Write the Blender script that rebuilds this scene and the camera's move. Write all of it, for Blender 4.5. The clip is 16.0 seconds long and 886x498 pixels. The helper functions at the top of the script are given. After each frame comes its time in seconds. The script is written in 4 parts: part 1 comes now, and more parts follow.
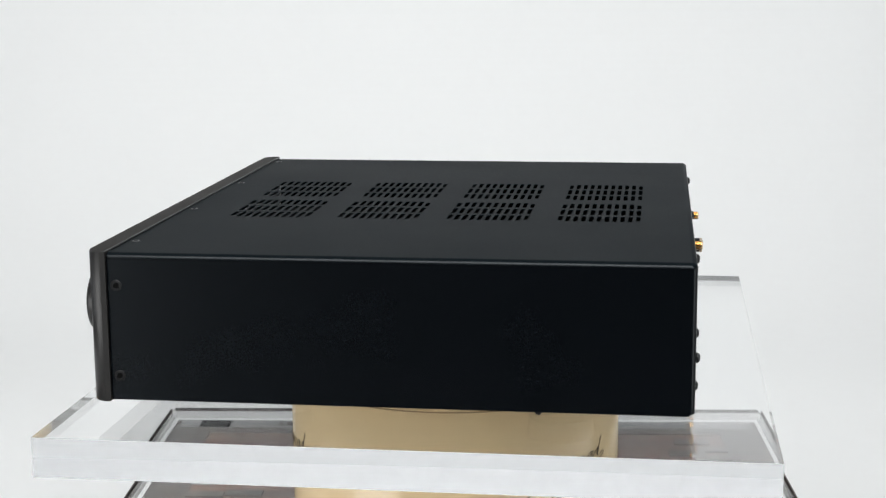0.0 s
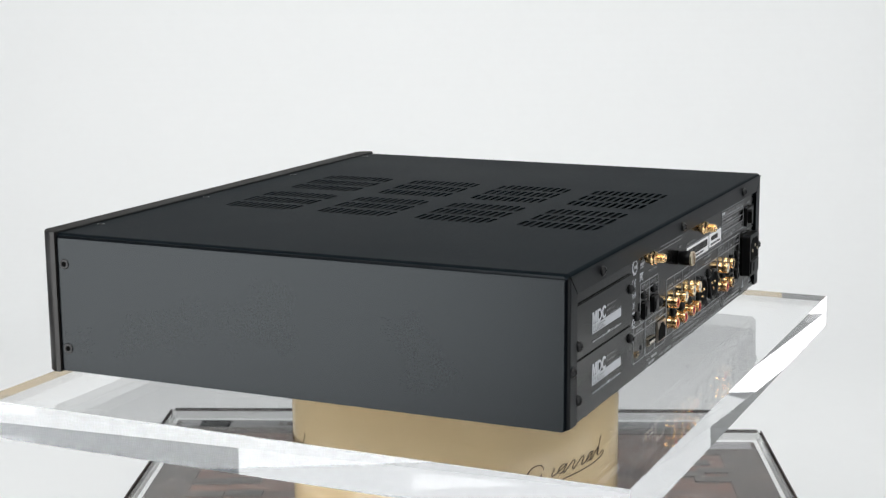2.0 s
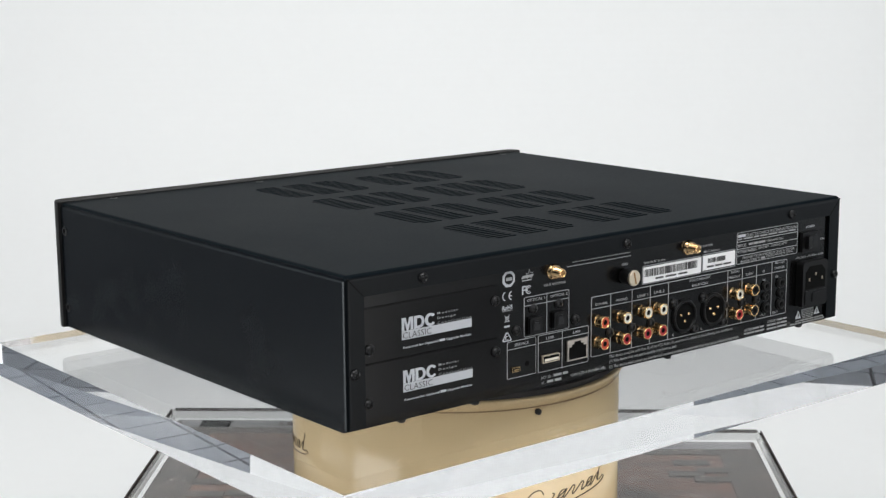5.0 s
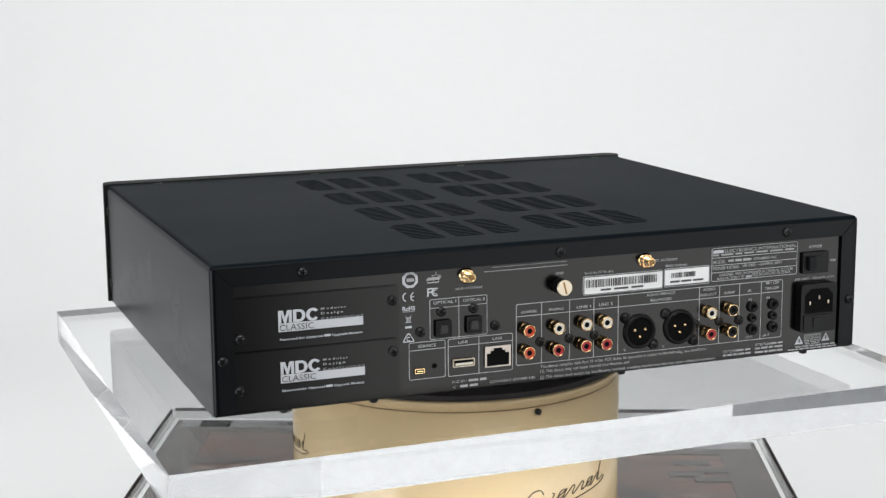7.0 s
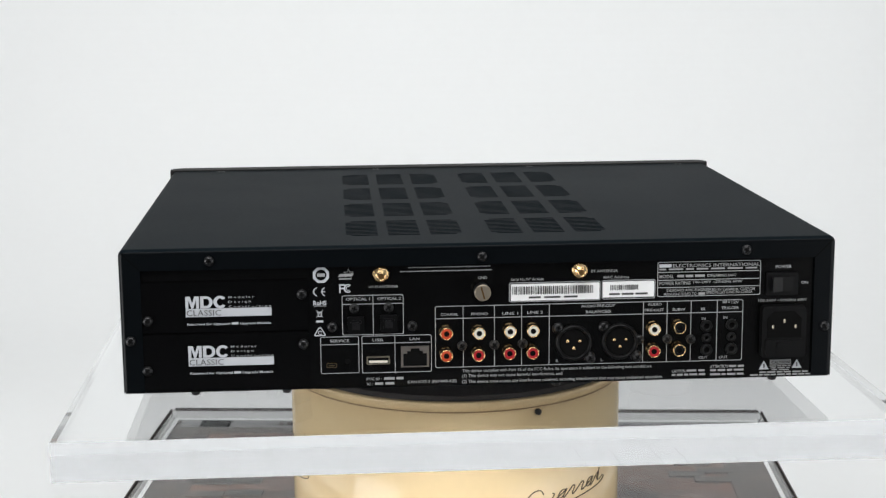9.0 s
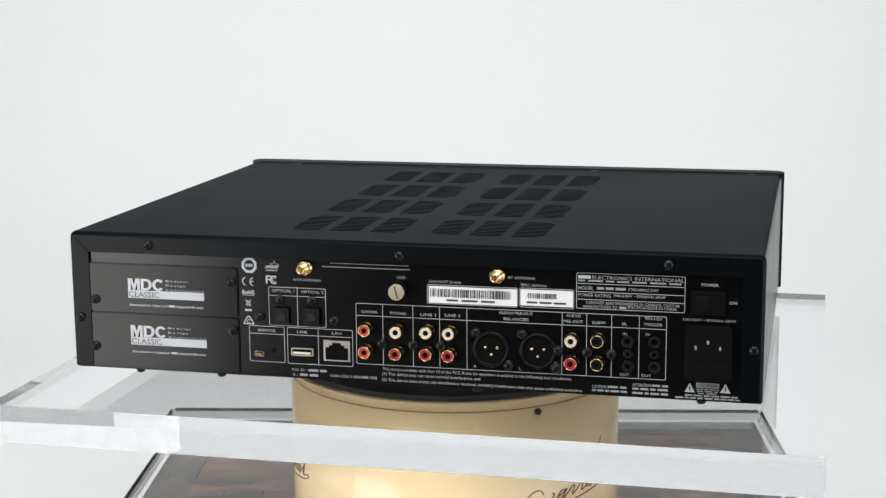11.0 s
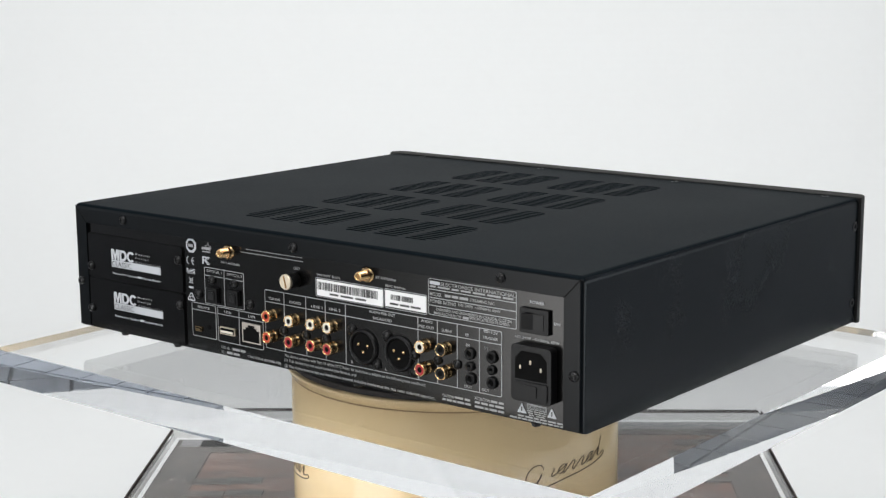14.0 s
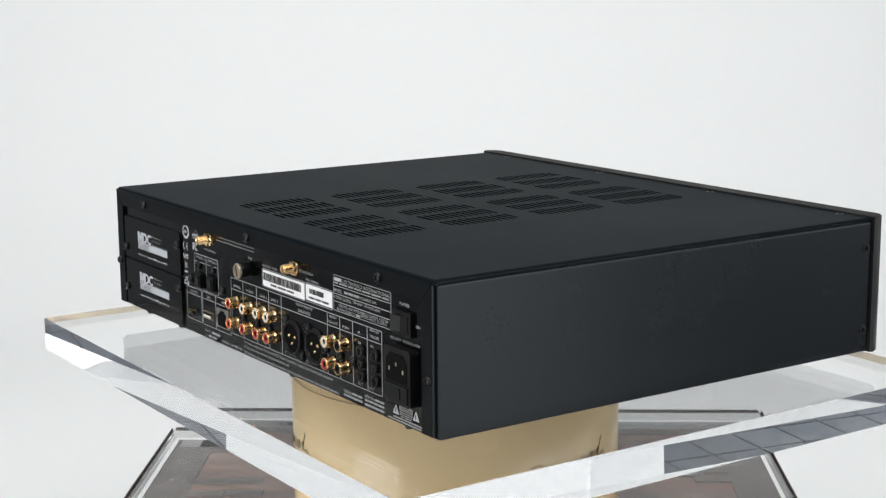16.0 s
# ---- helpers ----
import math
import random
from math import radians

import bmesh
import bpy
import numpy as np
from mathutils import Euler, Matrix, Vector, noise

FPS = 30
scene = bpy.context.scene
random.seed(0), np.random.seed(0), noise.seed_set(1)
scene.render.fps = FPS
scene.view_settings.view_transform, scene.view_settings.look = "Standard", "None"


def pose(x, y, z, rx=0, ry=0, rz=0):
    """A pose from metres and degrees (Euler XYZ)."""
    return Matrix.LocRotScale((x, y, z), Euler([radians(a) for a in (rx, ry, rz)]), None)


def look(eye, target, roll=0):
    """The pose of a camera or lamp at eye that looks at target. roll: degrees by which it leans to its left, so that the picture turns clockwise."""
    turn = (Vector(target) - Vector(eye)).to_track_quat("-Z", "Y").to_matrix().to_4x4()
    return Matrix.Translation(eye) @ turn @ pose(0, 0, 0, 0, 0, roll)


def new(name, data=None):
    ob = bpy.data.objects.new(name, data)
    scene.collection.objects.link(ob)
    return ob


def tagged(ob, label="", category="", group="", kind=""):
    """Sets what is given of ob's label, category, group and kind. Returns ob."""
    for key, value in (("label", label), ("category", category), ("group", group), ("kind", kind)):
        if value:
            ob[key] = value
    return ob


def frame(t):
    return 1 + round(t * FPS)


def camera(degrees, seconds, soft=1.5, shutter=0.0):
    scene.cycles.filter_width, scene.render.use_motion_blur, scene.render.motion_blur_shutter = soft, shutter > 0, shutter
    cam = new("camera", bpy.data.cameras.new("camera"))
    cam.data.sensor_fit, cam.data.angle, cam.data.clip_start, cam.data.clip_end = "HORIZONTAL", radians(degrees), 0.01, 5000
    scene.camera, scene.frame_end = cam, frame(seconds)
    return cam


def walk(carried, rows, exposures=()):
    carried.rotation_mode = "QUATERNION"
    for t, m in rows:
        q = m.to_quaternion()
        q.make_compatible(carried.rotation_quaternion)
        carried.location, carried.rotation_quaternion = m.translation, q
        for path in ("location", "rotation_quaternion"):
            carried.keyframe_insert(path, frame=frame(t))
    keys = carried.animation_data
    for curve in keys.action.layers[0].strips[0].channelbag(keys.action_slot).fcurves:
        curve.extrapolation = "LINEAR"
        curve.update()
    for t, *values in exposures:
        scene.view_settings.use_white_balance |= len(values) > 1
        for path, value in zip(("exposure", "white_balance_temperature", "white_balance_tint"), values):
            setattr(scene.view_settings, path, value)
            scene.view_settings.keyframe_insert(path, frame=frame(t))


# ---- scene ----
# ---- camera and its stand ----
cam = camera(31.35, 16.0, soft=1.35)
EYE = (0.0, -1.0937, 0.2596)
YAW, PITCH = radians(-0.418), radians(10.625)
AIM = (EYE[0] + math.sin(YAW) * math.cos(PITCH), EYE[1] + math.cos(YAW) * math.cos(PITCH), EYE[2] - math.sin(PITCH))
VIEW = look(EYE, AIM, -0.43)
walk(cam, [(0.0, VIEW), (16.0, VIEW)], exposures=[(0.0, -0.46), (16.0, -0.46)])

# ---- light ----
# light goes on through the thick acrylic until it has left it
scene.cycles.max_bounces, scene.cycles.glossy_bounces, scene.cycles.transmission_bounces = 32, 24, 24
world = bpy.data.worlds.new("world")
scene.world = world
world.use_nodes = True
world.node_tree.nodes["Background"].inputs[0].default_value = (0.9, 0.95, 1.0, 1)
world.node_tree.nodes["Background"].inputs[1].default_value = 2.4


def softbox(name, eye, target, width, height, watts, colour=(1, 1, 1)):
    data = bpy.data.lights.new(name, "AREA")
    data.shape, data.size, data.size_y, data.energy, data.color = "RECTANGLE", width, height, watts, colour
    ob = new(name, data)
    ob.matrix_basis = look(eye, target)
    return ob


softbox("softbox_left", (-1.63, -1.2, -0.1), (0, 0, -0.05), 1.2, 1.05, 27, (1.0, 1.0, 0.995))
softbox("softbox_right", (1.53, -1.29, -0.17), (0, 0, -0.05), 1.25, 1.1, 11.5, (1.0, 1.0, 0.995))
# two unseen fill lamps, added to brighten the backdrop and the unit
softbox("overhead_fill", (0, 0.35, 1.6), (0, 1.25, 0.1), 2.6, 0.9, 20.2, (1.0, 1.0, 0.995))
softbox("front_fill", (0, -1.15, 1.7), (0, 0, 0), 2.4, 0.9, 52, (1.0, 1.0, 0.995))

# ---- materials ----
def material(name, colour, rough=0.5, metal=0.0, grain=0.0, scale=300.0, bump=0.0, stain=0.0, stain_scale=6.0, specular=0.5, tint=(1, 1, 1)):
    """Principled surface with fine grain and broader stains, in object space."""
    m = bpy.data.materials.new(name)
    m.use_nodes = True
    n, l = m.node_tree.nodes, m.node_tree.links
    b = n["Principled BSDF"]
    b.inputs["Base Color"].default_value = (*colour, 1)
    b.inputs["Roughness"].default_value = rough
    b.inputs["Metallic"].default_value = metal
    b.inputs["Specular IOR Level"].default_value = specular
    b.inputs["Specular Tint"].default_value = (*tint, 1)
    co = n.new("ShaderNodeTexCoord")
    if grain or stain:
        fine, broad = n.new("ShaderNodeTexNoise"), n.new("ShaderNodeTexNoise")
        fine.inputs["Scale"].default_value, broad.inputs["Scale"].default_value = scale, stain_scale
        fine.inputs["Detail"].default_value, broad.inputs["Detail"].default_value = 3, 5
        for x in (fine, broad):
            l.new(co.outputs["Object"], x.inputs["Vector"])
        add = n.new("ShaderNodeMath")
        add.operation = "MULTIPLY_ADD"
        l.new(fine.outputs["Fac"], add.inputs[0])
        add.inputs[1].default_value, add.inputs[2].default_value = grain, 1 - grain / 2 - stain / 2
        both = n.new("ShaderNodeMath")
        both.operation = "MULTIPLY_ADD"
        l.new(broad.outputs["Fac"], both.inputs[0])
        both.inputs[1].default_value = stain
        l.new(add.outputs[0], both.inputs[2])
        mul = n.new("ShaderNodeVectorMath")
        mul.operation = "SCALE"
        mul.inputs[0].default_value = colour
        l.new(both.outputs[0], mul.inputs["Scale"])
        l.new(mul.outputs[0], b.inputs["Base Color"])
        r = n.new("ShaderNodeMath")
        r.operation = "MULTIPLY"
        r.inputs[1].default_value = rough
        l.new(both.outputs[0], r.inputs[0])
        l.new(r.outputs[0], b.inputs["Roughness"])
    if bump:
        t, bm = n.new("ShaderNodeTexNoise"), n.new("ShaderNodeBump")
        t.inputs["Scale"].default_value, bm.inputs["Strength"].default_value, bm.inputs["Distance"].default_value = scale, bump, 0.0005
        l.new(co.outputs["Object"], t.inputs["Vector"])
        l.new(t.outputs["Fac"], bm.inputs["Height"])
        l.new(bm.outputs["Normal"], b.inputs["Normal"])
    return m


def clear(name, colour, rough=0.0, ior=1.49):
    m = bpy.data.materials.new(name)
    m.use_nodes = True
    n, l = m.node_tree.nodes, m.node_tree.links
    b = n["Principled BSDF"]
    b.inputs["Base Color"].default_value = (*colour, 1)
    b.inputs["Roughness"].default_value = rough
    b.inputs["IOR"].default_value = ior
    b.inputs["Transmission Weight"].default_value = 1
    return m


def wood(name, dark, light):
    m = material(name, light, 0.55, specular=0.25)
    n, l = m.node_tree.nodes, m.node_tree.links
    co, mp, ns, wv, rp = (n.new("ShaderNode" + k) for k in ("TexCoord", "Mapping", "TexNoise", "TexNoise", "ValToRGB"))
    mp.inputs["Scale"].default_value = (7, 16, 7)
    ns.inputs["Scale"].default_value, ns.inputs["Detail"].default_value, ns.inputs["Distortion"].default_value = 3, 8, 0.6
    l.new(co.outputs["Object"], mp.inputs["Vector"])
    l.new(mp.outputs["Vector"], ns.inputs["Vector"])
    rp.color_ramp.elements[0].position, rp.color_ramp.elements[1].position = 0.25, 0.8
    rp.color_ramp.elements[0].color, rp.color_ramp.elements[1].color = (*dark, 1), (*light, 1)
    l.new(ns.outputs["Fac"], rp.inputs["Fac"])
    # pale dust and rubbed patches
    du, span, mix = n.new("ShaderNodeTexNoise"), n.new("ShaderNodeMapRange"), n.new("ShaderNodeMix")
    du.inputs["Scale"].default_value, du.inputs["Detail"].default_value, du.inputs["Roughness"].default_value = 45, 9, 0.72
    span.inputs["From Min"].default_value, span.inputs["From Max"].default_value, span.inputs["To Max"].default_value = 0.52, 0.78, 0.75
    mix.data_type = "RGBA"
    rgba = [i for i in mix.inputs if i.type == "RGBA"]
    rgba[1].default_value = (0.34, 0.29, 0.26, 1)
    l.new(co.outputs["Object"], du.inputs["Vector"])
    l.new(du.outputs["Fac"], span.inputs["Value"])
    l.new(span.outputs["Result"], mix.inputs[0])
    l.new(rp.outputs["Color"], rgba[0])
    # small pale chips and specks
    sp, few, chip = n.new("ShaderNodeTexNoise"), n.new("ShaderNodeMapRange"), n.new("ShaderNodeMix")
    sp.inputs["Scale"].default_value, sp.inputs["Detail"].default_value = 190, 2
    few.inputs["From Min"].default_value, few.inputs["From Max"].default_value, few.inputs["To Max"].default_value = 0.70, 0.76, 0.85
    chip.data_type = "RGBA"
    tones = [i for i in chip.inputs if i.type == "RGBA"]
    tones[1].default_value = (0.55, 0.5, 0.46, 1)
    l.new(co.outputs["Object"], sp.inputs["Vector"])
    l.new(sp.outputs["Fac"], few.inputs["Value"])
    l.new(few.outputs["Result"], chip.inputs[0])
    l.new([o for o in mix.outputs if o.type == "RGBA"][0], tones[0])
    l.new([o for o in chip.outputs if o.type == "RGBA"][0], n["Principled BSDF"].inputs["Base Color"])
    return m


# one black coat in three copies, each toned for how its faces catch light
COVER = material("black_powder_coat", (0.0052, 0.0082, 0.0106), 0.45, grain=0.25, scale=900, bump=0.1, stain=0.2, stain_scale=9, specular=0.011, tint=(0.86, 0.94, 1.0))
SIDE_SHEEN = material("black_coat_side_sheen", (0.0016, 0.0024, 0.0036), 0.27, grain=0.04, scale=900, stain=0.12, stain_scale=9, specular=0.31, tint=(0.86, 0.95, 1.0))
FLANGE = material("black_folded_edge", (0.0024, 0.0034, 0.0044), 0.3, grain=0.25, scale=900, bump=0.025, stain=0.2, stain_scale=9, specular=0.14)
FASCIA = material("brushed_dark_aluminium", (0.014, 0.0135, 0.013), 0.34, 0.0, grain=0.35, scale=700, stain=0.25, specular=0.35)
# same fascia finish, reflection cut so the top face stays dark
FASCIA_TOP = material("fascia_dulled_top", (0.018, 0.017, 0.016), 0.5, 0.0, grain=0.5, scale=900, stain=0.3, stain_scale=30, specular=0.03)
PANEL = material("black_rear_panel", (0.0024, 0.0024, 0.0025), 0.19, grain=0.2, scale=800, bump=0.008, stain=0.15, stain_scale=12, specular=0.38, tint=(1.0, 0.98, 0.96))
MODULE = material("black_blank_plate", (0.0022, 0.0022, 0.0024), 0.19, grain=0.2, scale=800, bump=0.008, stain=0.15, specular=0.3, tint=(1.0, 0.98, 0.96))
INK = material("white_print", (0.54, 0.56, 0.59), 0.22, grain=0.1, scale=1500, specular=0.6)
FAINT = material("thin_white_print", (0.32, 0.325, 0.33), 0.22, grain=0.15, scale=1500, specular=0.6)
LETTER = material("grey_white_print", (0.38, 0.39, 0.4), 0.22, grain=0.15, scale=1500, specular=0.6)
STICKER = material("white_sticker", (0.9, 0.9, 0.9), 0.45, grain=0.06, scale=400)
DARKINK = material("black_print", (0.05, 0.05, 0.05), 0.5, grain=0.2, scale=1500)
PLASTIC = material("black_plastic", (0.004, 0.004, 0.0043), 0.36, grain=0.2, scale=600, stain=0.2, specular=0.2)
STEEL_BLACK = material("blackened_steel", (0.02, 0.02, 0.021), 0.28, 0.5, grain=0.2, scale=900)
# near-black fill in place of the shade inside slots, holes and wells
HOLE = material("dark_inside", (0.003, 0.003, 0.003), 0.8, specular=0.1)
GOLD = material("gold_plating", (0.82, 0.58, 0.3), 0.18, 1.0, grain=0.15, scale=700, stain=0.15)
BRASS = material("dull_brass", (0.3, 0.17, 0.07), 0.4, 1.0, grain=0.2)
NICKEL = material("dull_nickel", (0.5, 0.45, 0.4), 0.36, 1.0, grain=0.2, scale=700)
STEEL = material("bright_steel", (0.62, 0.54, 0.42), 0.38, 1.0, grain=0.15, scale=700)
RED = material("red_plastic", (0.45, 0.012, 0.02), 0.35, grain=0.1)
ORANGE = material("orange_plastic", (0.6, 0.07, 0.02), 0.35, grain=0.1)
WHITE = material("white_plastic", (0.82, 0.77, 0.66), 0.35, grain=0.08)
RUBBER = material("black_rubber", (0.015, 0.015, 0.015), 0.7, grain=0.2)
ACRYLIC = clear("clear_acrylic", (0.985, 0.992, 0.995))
EDGE = clear("polished_acrylic_edge", (0.975, 0.985, 1.0))
LID = clear("scuffed_clear_acrylic", (0.97, 0.972, 0.972), 0.0, 1.15)
LID_EDGE = clear("worn_acrylic_edge", (0.55, 0.55, 0.54), 0.25, 1.15)
CREAM = material("cream_enamel", (0.94, 0.73, 0.425), 0.13, grain=0.05, scale=200, stain=0.12, stain_scale=14, specular=0.5)
MAT = material("dark_felt_mat", (0.035, 0.03, 0.03), 0.75, grain=0.4, scale=250, stain=0.3, stain_scale=25)
SEAM = material("brown_gap_line", (0.32, 0.22, 0.12), 0.6)
SCRIPT = material("brown_script_paint", (0.1, 0.065, 0.03), 0.5)
ROSEWOOD = wood("brown_wood_board", (0.045, 0.018, 0.011), (0.23, 0.11, 0.07))
BORDER = wood("dark_wood_border", (0.016, 0.011, 0.009), (0.085, 0.065, 0.055))
PAPER = material("white_backdrop_paper", (0.83, 0.84, 0.84), 0.85, grain=0.02, scale=60, stain=0.03, stain_scale=1.2, specular=0.2)
PLASTER = material("white_wall_paint", (0.8, 0.8, 0.79), 0.85, grain=0.04, scale=120, stain=0.04, stain_scale=2)
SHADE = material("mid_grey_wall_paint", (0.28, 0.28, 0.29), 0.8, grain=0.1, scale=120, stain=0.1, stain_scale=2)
DRAPE = material("charcoal_wall_paint", (0.045, 0.045, 0.048), 0.9, grain=0.1, scale=120, stain=0.1, stain_scale=2, specular=0.1)
CEILING_PANEL = material("blue_grey_ceiling_panel", (0.5, 0.52, 0.56), 0.6, grain=0.5, scale=60, stain=0.9, stain_scale=5)
TILE = material("pale_grey_stone_tile", (0.42, 0.44, 0.47), 0.65, grain=0.3, scale=40, stain=0.7, stain_scale=7)
GROUT = material("grey_grout", (0.2, 0.2, 0.2), 0.9, grain=0.1)


# ---- mesh helpers ----
def part(name, bm, mat, parent=None, label="", smooth=False, at=None):
    """One mesh object from a bmesh or a mesh."""
    if isinstance(bm, bmesh.types.BMesh):
        me = bpy.data.meshes.new(name)
        bmesh.ops.recalc_face_normals(bm, faces=bm.faces)
        bm.to_mesh(me)
        bm.free()
    else:
        me = bm
    if mat and not me.materials:
        me.materials.append(mat)
    if smooth:
        me.shade_smooth()
    ob = new(name, me)
    if parent:
        ob.parent = parent
    if at is not None:
        ob.matrix_basis = at
    if label:
        tagged(ob, label)
    return ob


def empty(name, label, category, group=""):
    return tagged(new(name), label, category, group)


def box(x0, x1, y0, y1, z0, z1, bevel=0.0, seg=2, bm=None):
    out = bm or bmesh.new()
    b = bmesh.new()
    bmesh.ops.create_cube(b, size=1)
    for v in b.verts:
        v.co = ((x0 + x1) / 2 + v.co.x * (x1 - x0), (y0 + y1) / 2 + v.co.y * (y1 - y0), (z0 + z1) / 2 + v.co.z * (z1 - z0))
    if bevel:
        bmesh.ops.bevel(b, geom=b.edges[:], offset=bevel, segments=seg, profile=0.5, affect="EDGES")
    if bm is None:
        out.free()
        return b
    me = bpy.data.meshes.new("tmp")
    b.to_mesh(me)
    b.free()
    out.from_mesh(me)
    bpy.data.meshes.remove(me)
    return out


def lathe(profile, n=24, axis="z", close=True):
    """Turned solid: profile of (along, radius); axis z up or y, which runs out of the rear panel (towards -y)."""
    bm = bmesh.new()
    rings = []
    for a, r in profile:
        ring = []
        for i in range(n):
            t = 2 * math.pi * i / n
            c, s = r * math.cos(t), r * math.sin(t)
            ring.append(bm.verts.new((c, s, a) if axis == "z" else (c, -a, s)))
        rings.append(ring)
    for p, q in zip(rings, rings[1:]):
        for i in range(n):
            bm.faces.new((p[i], p[(i + 1) % n], q[(i + 1) % n], q[i]))
    if close:
        bm.faces.new(rings[0])
        bm.faces.new(rings[-1])
    return bm


def prism(points, y0, y1, bm=None):
    """A flat outline in x and z, made solid between two depths."""
    b = bm or bmesh.new()
    f = [b.verts.new((x, y0, z)) for x, z in points]
    g = [b.verts.new((x, y1, z)) for x, z in points]
    b.faces.new(f)
    b.faces.new(g[::-1])
    for i in range(len(points)):
        j = (i + 1) % len(points)
        b.faces.new((f[i], g[i], g[j], f[j]))
    return b


def rounded(x0, x1, z0, z1, r, n=4):
    out = []
    for cx, cz, a in ((x1 - r, z0 + r, -90), (x1 - r, z1 - r, 0), (x0 + r, z1 - r, 90), (x0 + r, z0 + r, 180)):
        for i in range(n + 1):
            t = radians(a + 90 * i / n)
            out.append((cx + r * math.cos(t), cz + r * math.sin(t)))
    return out


# ---- the room ----
def room():
    z0, z1, xw, y0, y1 = -1.05, 1.85, 8.0, -6.5, 2.7
    wall = lambda name, b, m, label: tagged(part(name, b, m), label, "wall", kind="structure")
    wall("wall_back", box(-xw, xw, y1, y1 + 0.15, z0, z1), PLASTER, "plain white painted room wall behind the backdrop")
    # unseen front wall, made dark so the unit's faces reflect little
    wall("wall_front", box(-xw, xw, y0 - 0.15, y0, z0, z1), DRAPE, "unseen plain dark wall facing the stand, added to keep reflections dark")
    # unseen side walls with added windows, small and large, to light floor and ceiling
    for side, name, frame_name, (wy0, wy1, wz0, wz1) in ((-1, "wall_left", "added_window_1", (-2.0, 2.0, -0.7, 1.2)), (1, "wall_right", "added_window_2", (-4.6, 2.2, -0.95, 1.7))):
        xa, xb = sorted((side * xw, side * (xw + 0.15)))
        bm = box(xa, xb, y0, wy0, z0, z1)
        for q in ((wy1, y1, z0, z1), (wy0, wy1, z0, wz0), (wy0, wy1, wz1, z1)):
            box(xa, xb, *q, bm=bm)
        wall(name, bm, PLASTER, "unseen white painted side wall with an added window")
        win = tagged(new(frame_name), "unseen window added to light the room, with slim white frame bars", "window", kind="structure")
        xm = (xa + xb) / 2
        for k in range(4):
            y = wy0 + 0.03 + (wy1 - wy0 - 0.06) * k / 3
            part("mullion", box(xm - 0.03, xm + 0.03, y - 0.028, y + 0.028, wz0 + 0.056, wz1 - 0.056, 0.004, 1), PAPER, win)
        for z in (wz0 + 0.028, wz1 - 0.028):
            part("rail", box(xm - 0.03, xm + 0.03, wy0 + 0.002, wy1 - 0.002, z - 0.027, z + 0.027, 0.004, 1), PAPER, win)
    # unseen ceiling: white middle bounces light, pale-jointed blue-grey panels beyond feed plate-edge reflections
    bm = box(-xw, xw, y0, y1, z1, z1 + 0.15)
    n, h = 0.25, 0.117
    for i in range(-50, 51):
        for j in range(-50, 51):
            # the panels lie diagonally to the walls
            x, y = (i - j) * n * 0.7071, (i + j) * n * 0.7071 - 1.9
            if math.hypot(x, y) > 3.0 and abs(x) < xw - 0.2 and y0 + 0.2 < y < y1 - 0.2:
                q = [bm.verts.new((x + a * h * 1.4142, y + b * h * 1.4142, z1 - c)) for c in (0.0, 0.012) for a, b in ((-1, 0), (0, -1), (1, 0), (0, 1))]
                bm.faces.new(q[4:])
                for k in range(4):
                    bm.faces.new((q[k], q[(k + 1) % 4], q[4 + (k + 1) % 4], q[4 + k]))
    ob = tagged(part("ceiling", bm, PLASTER), "unseen white ceiling, blue-grey panels laid diagonally for plate-edge reflections", "ceiling", kind="structure")
    ob.data.materials.append(CEILING_PANEL)
    for f in ob.data.polygons:
        f.material_index = 1 if f.area < 0.1 else 0
    floor = tagged(part("floor", box(-xw, xw, y0, y1, z0 - 0.15, z0), GROUT), "pale grey stone tile floor with dark grout lines", "floor", kind="structure")
    return floor


def backdrop():
    """Seamless white paper: level under the stand, then bent up behind it."""
    zs, x, ys, r, top = -0.275, 1.0, 1.0, 0.7, 1.55
    line = [(-0.42, zs), (0.3, zs)] + [(ys + r * math.sin(a), zs + r - r * math.cos(a)) for a in (radians(90 * i / 80) for i in range(81))] + [(ys + r, top)]
    bm = bmesh.new()
    thick = 0.003
    under = []
    for i, (y, z) in enumerate(line):
        (ya, za), (yb, zb) = line[max(i - 1, 0)], line[min(i + 1, len(line) - 1)]
        k = thick / math.hypot(yb - ya, zb - za)
        under.append((y + (zb - za) * k, z - (yb - ya) * k))
    rows = [[bm.verts.new((s * x, y, z)) for s in (-1, 1)] for y, z in line]
    back = [[bm.verts.new((s * x, y, z)) for s in (-1, 1)] for y, z in under]
    for p, q, u, v in zip(rows, rows[1:], back, back[1:]):
        bm.faces.new((p[0], p[1], q[1], q[0]))
        bm.faces.new((u[0], v[0], v[1], u[1]))
        bm.faces.new((p[0], q[0], v[0], u[0]))
        bm.faces.new((p[1], u[1], v[1], q[1]))
    bm.faces.new((rows[0][0], back[0][0], back[0][1], rows[0][1]))
    bm.faces.new((rows[-1][0], rows[-1][1], back[-1][1], back[-1][0]))
    ob = part("backdrop", bm, PAPER)
    tagged(ob, "seamless white paper backdrop bent up behind the stand", "backdrop", kind="structure")
    table = empty("display_table", "plain white table carrying the paper and the stand", "table")
    part("tabletop", box(-0.7, 0.7, -0.4, 0.95, zs - 0.034, zs - 0.004, 0.003), PLASTER, table)
    for sx in (-0.62, 0.62):
        for sy in (-0.33, 0.88):
            part("leg", box(sx - 0.03, sx + 0.03, sy - 0.03, sy + 0.03, -1.05, zs - 0.034, 0.003), PLASTER, table)


